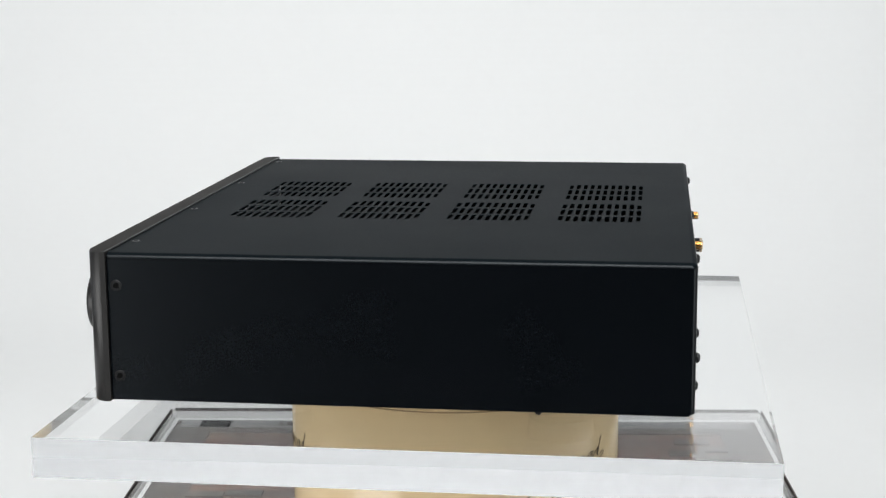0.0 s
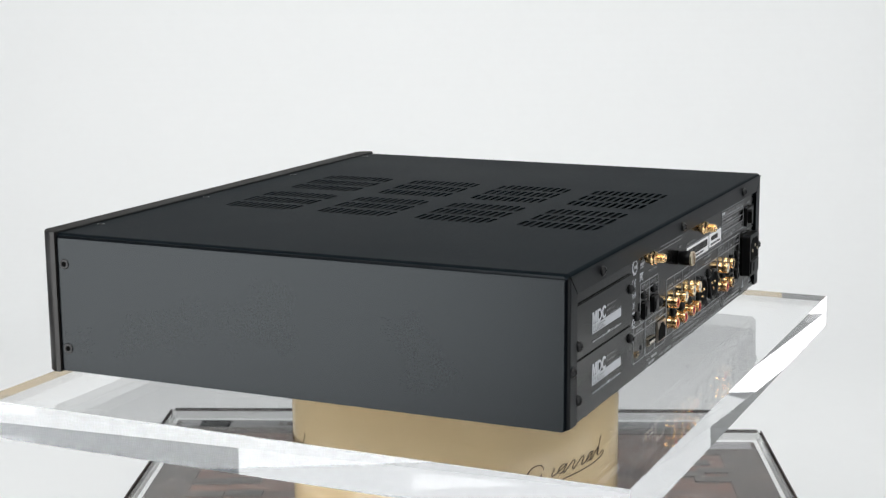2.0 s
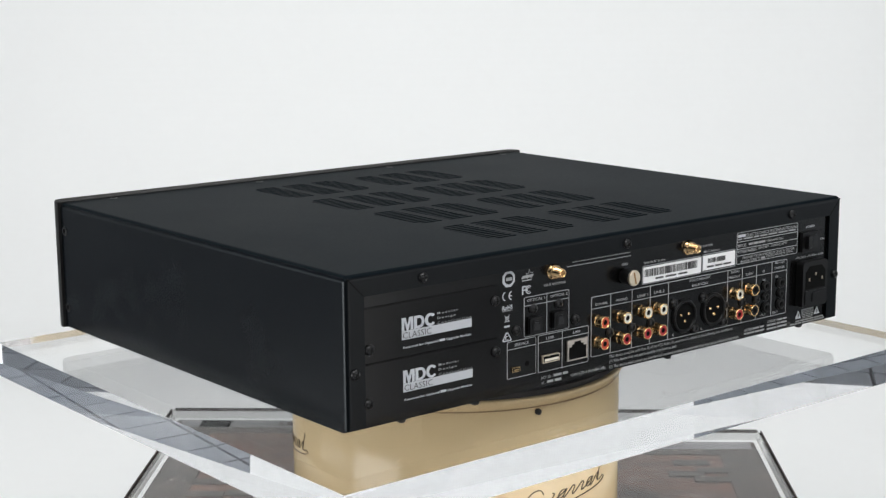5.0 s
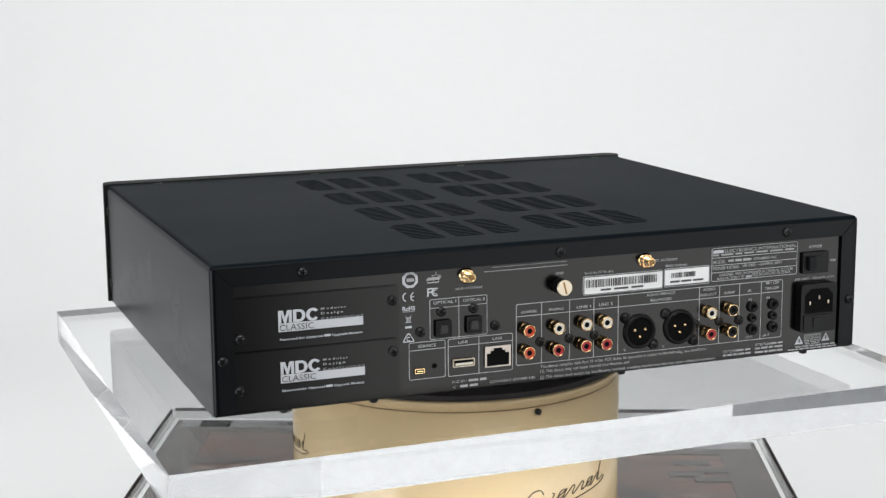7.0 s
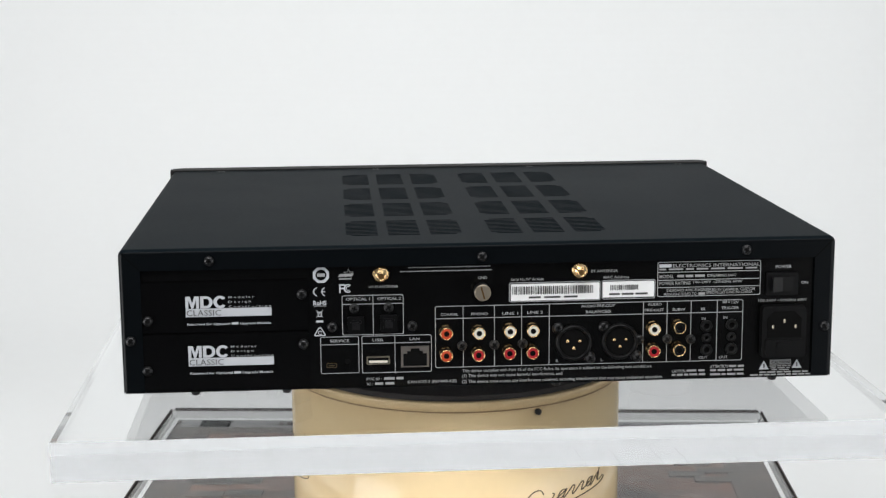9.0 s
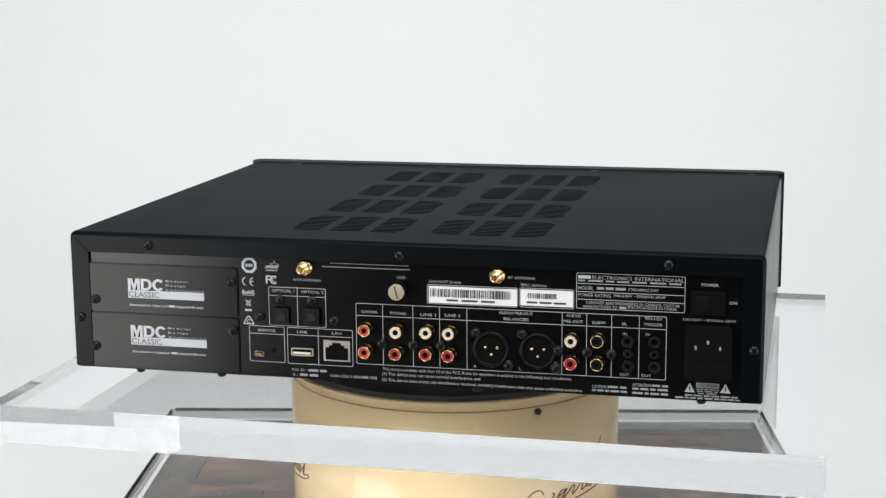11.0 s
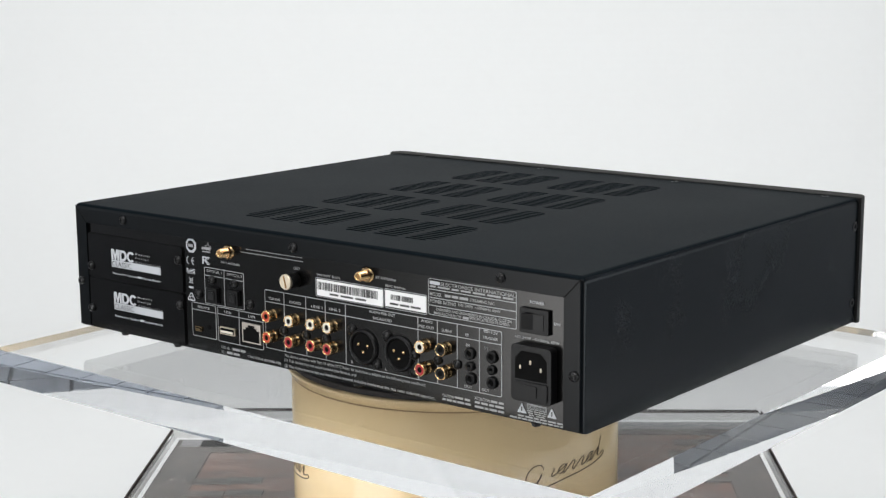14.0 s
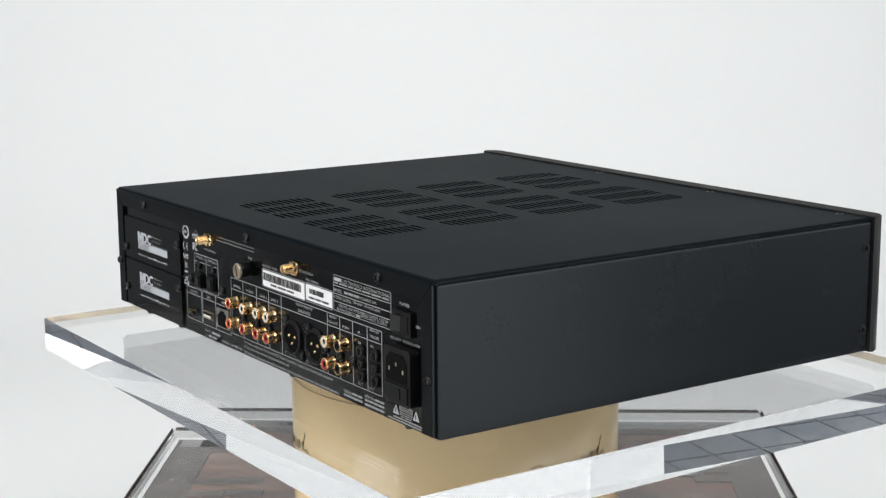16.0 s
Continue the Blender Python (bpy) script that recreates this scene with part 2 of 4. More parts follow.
# ---- display stand ----
Z_PLATE, T_PLATE, Z_PLINTH = -0.0136, 0.0240, -0.155
R_CYL, R_LIP = 0.1165, 0.1202


def plinth():
    p = empty("plinth", "brown wooden plinth with dark border under scuffed clear acrylic", "plinth")
    p.matrix_basis = pose(0.0, -0.005, 0, 0, 0, -1.8)
    h, zt, t, b = 0.2600, Z_PLINTH, 0.020, 0.034
    lid = part("acrylic_lid", box(-h, h, -h, h, zt - t, zt, 0.003, 1), LID, p, "scuffed clear acrylic lid with bevelled edges")
    lid.data.materials.append(LID_EDGE)
    for f in lid.data.polygons:
        f.material_index = 0 if abs(f.normal.z) > 0.9 else 1
    lid.visible_shadow = False
    zb = zt - t - 0.001
    for i in range(4):
        band = box(-h + 0.002, h - 0.002, h + 0.0004, h + 0.0014, zt - 0.0085, zt - 0.001)
        part("edge_band", band, BORDER, p, "thin dark band along the lid's edge", False, pose(0, 0, 0, 0, 0, 90 * i))
    k = h - 0.006
    part("base", box(-k, k, -k, k, -0.275, zb - 0.012, 0.003), BORDER, p)
    part("board", box(-k + b, k - b, -k + b, k - b, zb - 0.012, zb - 0.001), ROSEWOOD, p, "brown figured wooden board")
    strips = [[(-k, -k), (k, -k), (k - b, -k + b), (-k + b, -k + b)]]
    for i in range(4):
        a = radians(90 * i)
        q = [(x * math.cos(a) - y * math.sin(a), x * math.sin(a) + y * math.cos(a)) for x, y in strips[0]]
        bm = bmesh.new()
        lo = [bm.verts.new((x, y, zb - 0.012)) for x, y in q]
        hi = [bm.verts.new((x, y, zb)) for x, y in q]
        bm.faces.new(lo)
        bm.faces.new(hi)
        for j in range(4):
            bm.faces.new((lo[j], lo[(j + 1) % 4], hi[(j + 1) % 4], hi[j]))
        part("border_strip", bm, BORDER, p, "dark wooden border strip")
    # dark inlaid marks on the board, two rows on either side
    for x, y, w in [(-0.205, 0.144, 0.034), (-0.179, 0.147, 0.03), (-0.207, 0.114, 0.034), (-0.174, 0.117, 0.03), (0.193, 0.198, 0.03), (0.211, 0.178, 0.03), (0.186, 0.169, 0.03), (0.206, 0.156, 0.03)]:
        part("inlay", box(x - w / 2, x + w / 2, y - 0.006, y + 0.006, zb - 0.004, zb + 0.0004, 0.0003, 1), BORDER, p, "dark inlaid bar")
    rnd = random.Random(8)
    x = -0.163
    while x < -0.1:
        w = rnd.uniform(0.003, 0.008)
        part("print_bar", box(x, x + w, k - 0.016, k - 0.008, zb - 0.004, zb + 0.0008), BORDER, p, "worn dark printed bar")
        x += w + 0.003
    part("label_strip", box(-k + 0.004, k - 0.004, k - 0.020, k - 0.002, zb - 0.004, zb + 0.0003), SHADE, p, "worn grey strip along the rear edge")
    part("name_strip", box(-0.232, -0.205, k - 0.021, k - 0.003, zb - 0.004, zb + 0.0010, 0.0003, 1), HOLE, p, "dark plate at the rear edge")


def stand():
    s = empty("display_stand", "glossy cream enamelled drum stand with overhanging lip", "stand")
    zt = Z_PLATE - T_PLATE - 0.004
    zl = zt - 0.0072
    body = [(Z_PLINTH, R_CYL - 0.002), (Z_PLINTH + 0.002, R_CYL), (zl - 0.001, R_CYL), (zl, R_CYL - 0.003)]
    part("drum", lathe(body, 96), CREAM, s, "glossy cream enamelled metal drum", smooth=True)
    lip = [(zl, R_CYL - 0.004), (zl + 0.0002, R_CYL), (zl + 0.0012, R_CYL + 0.0012), (zt - 0.003, R_LIP - 0.0012), (zt - 0.0012, R_LIP), (zt - 0.0003, R_LIP - 0.0004), (zt, R_LIP - 0.0015), (zt, R_LIP - 0.004), (zt, 0.02)]
    # brown line drawn in place of the dark gap under the lip
    part("seam", lathe([(zl - 0.0004, R_CYL + 0.0002), (zl + 0.0003, R_CYL + 0.0002)], 96), SEAM, s, "thin dark seam under the lip", smooth=True)
    part("lip", lathe(lip, 96), CREAM, s, "flared cream lip of the drum", smooth=True)
    a = radians(27.3)
    pin = lathe([(-0.004, 0.0022), (0.002, 0.0022), (0.0028, 0.0014)], 12, "y")
    part("set_screw", pin, STEEL_BLACK, s, "small dark set screw", True, pose(R_CYL * math.sin(a), -R_CYL * math.cos(a), zl - 0.0032, 0, 0, 27.3))
    # maker's script as plain looping strokes with an underline, round the drum
    for end in (60.0, -60.0, 180.0):
        cu = bpy.data.curves.new("script", "CURVE")
        cu.dimensions, cu.bevel_depth, cu.bevel_resolution = "3D", 0.0004, 1

        def stroke(pts, curl=False):
            sp = cu.splines.new("POLY")
            if curl:
                # rounded through its points
                fine = []
                for i in range(len(pts) - 1):
                    a, b, c, d = pts[max(i - 1, 0)], pts[i], pts[i + 1], pts[min(i + 2, len(pts) - 1)]
                    for k in range(6):
                        t = k / 6
                        fine.append(tuple(0.5 * (2 * b[j] + (c[j] - a[j]) * t + (2 * a[j] - 5 * b[j] + 4 * c[j] - d[j]) * t * t + (3 * b[j] - a[j] - 3 * c[j] + d[j]) * t ** 3) for j in (0, 1)))
                pts = fine + [pts[-1]]
            sp.points.add(len(pts) - 1)
            for q, (deg, z) in zip(sp.points, pts):
                t = radians(end + deg)
                q.co = ((R_CYL + 0.0001) * math.sin(t), -(R_CYL + 0.0001) * math.cos(t), z, 1)
        low = lambda u: -0.0975 + 0.0038 * (u + 29) / 24
        lean = 300.0
        stroke([(-33.6 + 3.0 * math.cos(a) + 0.004 * lean * math.sin(a), -0.0944 + 0.0062 * math.sin(a)) for a in (radians(25 + 325 * i / 30) for i in range(31))])
        stroke([(-31.2, -0.0945), (-32.0, -0.0985), (-34.2, -0.1035), (-36.5, -0.1062)], True)
        pts = []
        for i in range(6):
            u = -29.2 + 4.5 * i
            z, h = low(u), 0.0056
            if i in (1, 4):
                pts += [(u + 1.0 + 1.3 * math.cos(a) + (h / 2 + h / 2 * math.sin(a)) * lean, z + h / 2 + h / 2 * math.sin(a)) for a in (radians(40 + 300 * k / 9) for k in range(10))]
                pts += [(u + 2.4 + h * lean, z + h), (u + 2.2 + 0.3 * h * lean, z + 0.3 * h), (u + 2.9, z)]
            else:
                pts += [(u + 0.6 + h * lean, z + h), (u + 1.5 + h * lean, z + 0.82 * h), (u + 1.6 + 0.4 * h * lean, z + 0.3 * h), (u + 2.6, z)]
        stroke(pts, True)
        stroke([(-5.0, -0.0925), (-3.4, -0.0868), (-2.2, -0.0811)])
        stroke([(-4.4, -0.0935), (-2.6, -0.0934), (-0.9, -0.0921), (0.0, -0.0932), (-1.4, -0.0952), (-6.0, -0.0972), (-13.0, -0.0990), (-22.0, -0.1012), (-30.0, -0.1042), (-36.5, -0.1062)], True)
        ob = new("script_tmp", cu)
        me = bpy.data.meshes.new_from_object(ob.evaluated_get(bpy.context.evaluated_depsgraph_get()))
        bpy.data.objects.remove(ob)
        part("script_mark", me, SCRIPT, s, "looping brown script mark with underline")
    disc = part("turntable_disc", lathe([(zt + 0.0001, 0.1165), (zt + 0.0035, 0.1165), (zt + 0.0038, 0.116)], 96), MAT, smooth=False)
    return tagged(disc, "dark felt-topped turning disc on the cream drum", "turntable disc")


def plate():
    p = part("acrylic_plate", box(-0.2490, 0.2570, -0.2115, 0.2150, Z_PLATE - T_PLATE, Z_PLATE), ACRYLIC)
    p.data.materials.append(EDGE)
    for f in p.data.polygons:
        f.material_index = 0 if abs(f.normal.z) > 0.9 else 1
    p.visible_shadow = False
    return tagged(p, "thick clear acrylic plate carrying the black audio unit", "acrylic plate")


# ---- the audio unit ----
X0, X1, YR, YF, ZT = -0.2124, 0.2206, -0.1630, 0.1780, 0.0885
PY = YR + 0.0008
streamer = empty("audio_streamer", "black metal network audio unit with crowded rear panel", "audio unit")


def cover():
    r, th, n = 0.0040, 0.0006, 6
    roll = 0.0030
    y0, y1 = YR - 0.0012 + roll, YF
    bm = bmesh.new()
    cache = {}
    def V(x, y, z):
        k = (round(x, 6), round(y, 6), round(z, 6))
        if k not in cache:
            cache[k] = bm.verts.new(k)
        return cache[k]
    arc = lambda cx, a0, a1: [(cx + r * math.cos(radians(a0 + (a1 - a0) * i / n)), ZT - r + r * math.sin(radians(a0 + (a1 - a0) * i / n))) for i in range(n + 1)]
    for line in ([(X0, 0.0)] + arc(X0 + r, 180, 90), arc(X1 - r, 90, 0) + [(X1, 0.0)]):
        for (a, b), (c, d) in zip(line, line[1:]):
            bm.faces.new((V(a, y0, b), V(a, y1, b), V(c, y1, d), V(c, y0, d)))
    cols = [g + k * 0.0262 for g in (-0.0770, 0.0132) for k in range(3)]
    slots_x = [(c - 0.0003, c + 0.0199) for c in cols]
    rows = [g + k * 0.00507 for g in (-0.1305, -0.0577, 0.0151, 0.0879) for k in range(11)]
    slots_y = [(q - 0.0001, q + 0.0028) for q in rows]
    xs = [X0 + r] + [v for s in slots_x for v in s] + [X1 - r]
    ys = [y0] + [v for s in slots_y for v in s] + [y1]
    for i in range(len(xs) - 1):
        for j in range(len(ys) - 1):
            a, b, c, d = xs[i], xs[i + 1], ys[j], ys[j + 1]
            if i % 2 == 1 and j % 2 == 1:
                k = 0.0009
                # the outer columns start a little shorter at the corners of each block
                edge = (j - 1) // 2 % 11
                if edge in (0, 10):
                    cut = 0.0035
                    if i in (1, 7):
                        bm.faces.new((V(a, c, ZT), V(a + cut, c, ZT), V(a + cut, d, ZT), V(a, d, ZT)))
                        a += cut
                    if i in (5, 11):
                        bm.faces.new((V(b - cut, c, ZT), V(b, c, ZT), V(b, d, ZT), V(b - cut, d, ZT)))
                        b -= cut
                o = [(a + k, c), (b - k, c), (b, c + k), (b, d - k), (b - k, d), (a + k, d), (a, d - k), (a, c + k)]
                for q, u, v in (((a, c), o[7], o[0]), ((b, c), o[1], o[2]), ((b, d), o[3], o[4]), ((a, d), o[5], o[6])):
                    bm.faces.new([V(*w, ZT) for w in (q, u, v)])
                for u in range(8):
                    p, q = o[u], o[(u + 1) % 8]
                    bm.faces.new((V(*p, ZT), V(*q, ZT), V(*q, ZT - th), V(*p, ZT - th)))
            else:
                bm.faces.new((V(a, c, ZT), V(b, c, ZT), V(b, d, ZT), V(a, d, ZT)))
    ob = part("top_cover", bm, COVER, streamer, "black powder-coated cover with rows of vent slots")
    ob.data.materials.append(SIDE_SHEEN)
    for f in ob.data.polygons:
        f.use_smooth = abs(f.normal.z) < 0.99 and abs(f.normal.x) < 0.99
        # sides and lower roll take the sheened copy, the upper roll the dulled one
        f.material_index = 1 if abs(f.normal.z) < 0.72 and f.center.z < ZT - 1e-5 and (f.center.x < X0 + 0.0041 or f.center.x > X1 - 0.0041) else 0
    # flanges rolled round the back, mitred at the corners
    yf, w = YR - 0.0012, 0.0128
    bend = [radians(15 * i) for i in range(7)]
    section = [(roll * (1 - math.cos(a)), yf + roll * (1 - math.sin(a))) for a in bend] + [(w, yf), (w, yf + 0.0022)]

    def rim(u):
        q = max(r - u, 0.0)
        k = max(r, u)
        left = [(X0 + k - q * math.cos(a), ZT - k + q * math.sin(a)) for a in bend]
        return [(X0 + u, 0.0015)] + left + [(X1 - (x - X0), z) for x, z in reversed(left)] + [(X1 - u, 0.0015)]

    for first, last in ((0, 4), (4, 11), (11, 15)):
        bm = bmesh.new()
        rows = [[bm.verts.new((x, y, z)) for x, z in rim(u)[first:last + 1]] for u, y in section]
        for p, q in zip(rows, rows[1:]):
            for i in range(len(p) - 1):
                bm.faces.new((p[i], p[i + 1], q[i + 1], q[i]))
        bmesh.ops.remove_doubles(bm, verts=bm.verts[:], dist=1e-6)
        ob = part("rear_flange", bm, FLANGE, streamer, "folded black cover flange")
        ob.data.materials.append(SIDE_SHEEN)
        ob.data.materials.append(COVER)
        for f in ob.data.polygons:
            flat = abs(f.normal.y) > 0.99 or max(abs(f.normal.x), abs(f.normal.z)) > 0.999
            # side faces get the sheened copy, upward faces the dulled top copy
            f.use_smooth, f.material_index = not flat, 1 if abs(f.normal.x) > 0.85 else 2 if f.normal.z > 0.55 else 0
    for side in (1, -1):
        cx = X0 if side == 1 else X1
        slit = [(cx + side * (0.0018 + a), ZT - 0.0018 - b) for a, b in ((0.0002, -0.0002), (w - 0.0016, w - 0.0020), (w - 0.0020, w - 0.0016), (-0.0002, 0.0002))]
        part("mitre_slit", prism(slit, yf - 0.0001, yf + 0.0012), HOLE, streamer)


def chassis():
    part("bottom_plate", box(X0 + 0.001, X1 - 0.001, YR + 0.002, YF, 0.0, 0.0015), COVER, streamer)
    part("rear_panel", box(X0 + 0.0015, X1 - 0.0015, PY, PY + 0.0015, 0.0006, ZT - 0.002), PANEL, streamer, "dark grey rear panel with white printing")
    # black block added under the vents to make the inside look shaded
    part("vent_shade_block", box(X0 + 0.004, X1 - 0.004, PY + 0.004, YF - 0.003, 0.0016, 0.05), HOLE, streamer)
    for x in (X0 + 0.09, X1 - 0.09):
        for y in (YR + 0.08, YF - 0.08):
            part("foot", lathe([(Z_PLATE + 0.0003, 0.019), (Z_PLATE + 0.003, 0.02), (0.0, 0.0215)], 28), RUBBER, streamer, "round black rubber foot", True, pose(x, y, 0))
    # fascia: slim slab with rounded upright edges, a shade larger than the case
    o = []
    fx0, fx1, f0, f1, r = X0 - 0.0018, X1 + 0.0018, YF + 0.0004, YF + 0.0122, 0.0085
    for cx, cy, a in ((fx1 - r, f1 - r, 0), (fx0 + r, f1 - r, 90)):
        o += [(cx + r * math.cos(radians(a + 15 * i)), cy + r * math.sin(radians(a + 15 * i))) for i in range(7)]
    o += [(fx0, f0), (fx1, f0)]
    bm = bmesh.new()
    lo, hi = [bm.verts.new((x, y, -0.0010)) for x, y in o], [bm.verts.new((x, y, ZT + 0.0012)) for x, y in o]
    bm.faces.new(lo)
    bm.faces.new(hi)
    for i in range(len(o)):
        j = (i + 1) % len(o)
        bm.faces.new((lo[i], lo[j], hi[j], hi[i]))
    bmesh.ops.bevel(bm, geom=[e for e in bm.edges if abs(e.verts[0].co.z - e.verts[1].co.z) < 1e-6], offset=0.0005, segments=1, affect="EDGES")
    fa = part("fascia", bm, FASCIA, streamer, "dark brushed aluminium front fascia with rounded ends")
    for f in fa.data.polygons:
        f.use_smooth = abs(f.normal.z) < 0.5 and 0.02 < abs(f.normal.x) < 0.995
    fa.data.materials.append(FASCIA_TOP)
    for f in fa.data.polygons:
        # upward face takes the copy without the backdrop's reflection
        f.material_index = 1 if f.normal.z > 0.9 else 0
    knob = part("volume_knob", lathe([(0, 0.021), (0.0155, 0.0205), (0.0175, 0.0195), (0.0185, 0.017)], 48, "y"), FASCIA, streamer, "large round dark volume knob", True, pose(-0.150, f1, 0.047, 0, 0, 180))
    # recessed socket screws in the sides, small screws along the front of the cover
    for x, turn in ((X0, 90), (X1, -90)):
        for z in (0.0692, 0.0146):
            m = pose(x, 0.1728, z, 0, 0, -turn)
            sc = part("socket_screw", lathe([(-0.003, 0.0034), (0.0003, 0.0034), (0.0006, 0.003), (0.0006, 0.0019), (-0.002, 0.0017)], 20, "y"), STEEL_BLACK, streamer, "black countersunk socket screw", False, m)
            part("hex_recess", lathe([(-0.0018, 0.0018), (0.0007, 0.0016)], 6, "y"), HOLE, sc)
    for x in (-0.1731, -0.0497, 0.0748, 0.1973):
        part("cover_screw", lathe([(ZT - 0.001, 0.0026), (ZT + 0.0002, 0.0026), (ZT + 0.0003, 0.0015), (ZT - 0.0008, 0.001)], 14), STEEL_BLACK, streamer, "small flush black screw", False, pose(x, 0.1729, 0))


# ---- rear panel fittings; places are (x, z) on the panel ----
SCREWS = [(-0.1588, 0.0811, -0.002), (0.0039, 0.0804, -0.002), (0.1651, 0.0812, -0.002), (-0.2067, 0.0333, -0.002), (0.2149, 0.0327, -0.002), (-0.1045, 0.0596, -0.0014), (-0.1962, 0.0452, -0.0014), (-0.1042, 0.029, -0.0014), (-0.1975, 0.0146, -0.0014), (-0.0867, 0.0387, 0.0), (-0.0384, 0.0382, 0.0), (-0.0733, 0.0499, 0.0), (-0.0525, 0.0501, 0.0), (-0.0083, 0.0251, 0.0), (0.0114, 0.0253, 0.0), (0.0287, 0.0256, 0.0), (0.0504, 0.035, 0.0), (0.0704, 0.0153, 0.0), (0.0782, 0.035, 0.0), (0.0994, 0.0153, 0.0), (0.1003, 0.0263, 0.0), (0.1178, 0.0262, 0.0), (0.1322, 0.0258, 0.0)]
MOD_L, MOD_T, MOD_R, MOD_M, MOD_M2, MOD_B = (-0.2014, 0.0687, -0.1004, 0.0374, 0.0369, 0.0014)
LOGO_DZ = -0.0303
LOGO_BAR = (-0.1736, 0.0521, -0.1227, 0.0471)
LOGO_WORDS = [("Modular", -0.1405, 0.0588, 0.0154), ("Design", -0.1415, 0.0560, 0.0134), ("Construction", -0.1355, 0.0531, 0.0252)]
LOGO_NOTE = (-0.1729, 0.0427, -0.1232)
RCA = [(-0.0181, 0.034, 'o'), (-0.0182, 0.0203, 'o'), (0.0017, 0.0338, 'w'), (0.0013, 0.0202, 'r'), (0.0205, 0.0344, 'w'), (0.0202, 0.0208, 'r'), (0.0345, 0.0344, 'w'), (0.0342, 0.0207, 'r'), (0.1087, 0.0336, 'w'), (0.1086, 0.0199, 'r'), (0.1243, 0.0343, 'k'), (0.1242, 0.0202, 'k')]
XLR = [(0.0599, 0.0252), (0.0884, 0.0255)]
JACKS = [(0.1418, 0.0338, 1), (0.142, 0.0263, 0), (0.1422, 0.0188, 1), (0.1576, 0.0341, 1), (0.1575, 0.0266, 0), (0.1577, 0.0191, 1)]
OPTICAL = [(-0.0724, 0.0397), (-0.0527, 0.0403)]
ANTENNA = [(-0.0569, 0.0705), (0.0634, 0.0703)]
GROUND = (0.0035, 0.0596)
LAN = (-0.0455, 0.0127, -0.0285, 0.0257)
USB = (-0.0664, 0.015, -0.0523, 0.0199)
MINI = (-0.0906, 0.0135, -0.0844, 0.0165)
RESET = (-0.0779, 0.0171)
SWITCH = (0.1782, 0.0524, 0.1978, 0.0665)
INLET = (0.1752, 0.014, 0.2024, 0.0462)
FRAMES = [(-0.0807, 0.0333, -0.0436, 0.0579), (-0.0941, 0.0097, -0.0708, 0.0327), (-0.0692, 0.0094, -0.0268, 0.0327), (-0.0247, 0.0116, 0.1645, 0.05), (0.111, 0.0526, 0.1748, 0.0743), (0.0203, 0.0515, 0.0761, 0.0635), (0.077, 0.0519, 0.1098, 0.0638)]
LINES = [(-0.0246, 0.0422, 0.1642, 0.0422), (-0.0076, 0.05, -0.0076, 0.0116), (0.0114, 0.05, 0.0114, 0.0116), (0.028, 0.05, 0.028, 0.0116), (0.0449, 0.05, 0.0449, 0.0116), (0.1027, 0.05, 0.1027, 0.0116), (0.1174, 0.05, 0.1174, 0.0116), (0.1322, 0.05, 0.1322, 0.0116), (0.1484, 0.05, 0.1484, 0.0116), (-0.0803, 0.0524, -0.0437, 0.0524), (-0.062, 0.0583, -0.062, 0.0328), (-0.0937, 0.0277, -0.0709, 0.0277), (-0.0689, 0.0279, -0.0268, 0.0279), (-0.0491, 0.0329, -0.0491, 0.0092), (0.1114, 0.0678, 0.1739, 0.0678), (0.1115, 0.0629, 0.1741, 0.0629), (0.1116, 0.0583, 0.1742, 0.0583), (0.1516, 0.049, 0.1544, 0.049), (0.1517, 0.0481, 0.1545, 0.0481)]
TEXTS = [('OPTICAL 1', -0.071, 0.0556, 0.0145, 0.0018), ('OPTICAL 2', -0.0522, 0.0555, 0.0143, 0.0017), ('SERVICE', -0.0825, 0.03, 0.0116, 0.0017), ('USB', -0.0595, 0.03, 0.0065, 0.0017), ('LAN', -0.0372, 0.0302, 0.0059, 0.0017), ('COAXIAL', -0.0159, 0.0448, 0.0106, 0.0017), ('PHONO', 0.0023, 0.0447, 0.01, 0.0017), ('LINE 1', 0.021, 0.0446, 0.0097, 0.0017), ('LINE 2', 0.0362, 0.0449, 0.0096, 0.0017), ('AUDIO PRE-OUT', 0.0749, 0.048, 0.0208, 0.0017), ('BALANCED', 0.075, 0.0444, 0.0153, 0.0017), ('AUDIO', 0.1096, 0.0481, 0.0087, 0.0017), ('PRE-OUT', 0.1094, 0.0446, 0.0118, 0.0017), ('SUBW', 0.1246, 0.0446, 0.008, 0.0017), ('IR', 0.1398, 0.0445, 0.0028, 0.0017), ('+12V', 0.1583, 0.0484, 0.007, 0.0017), ('TRIGGER', 0.1564, 0.0449, 0.0109, 0.0017), ('POWER', 0.1889, 0.0699, 0.0098, 0.0018), ('ON', 0.2023, 0.0597, 0.0042, 0.0017)]
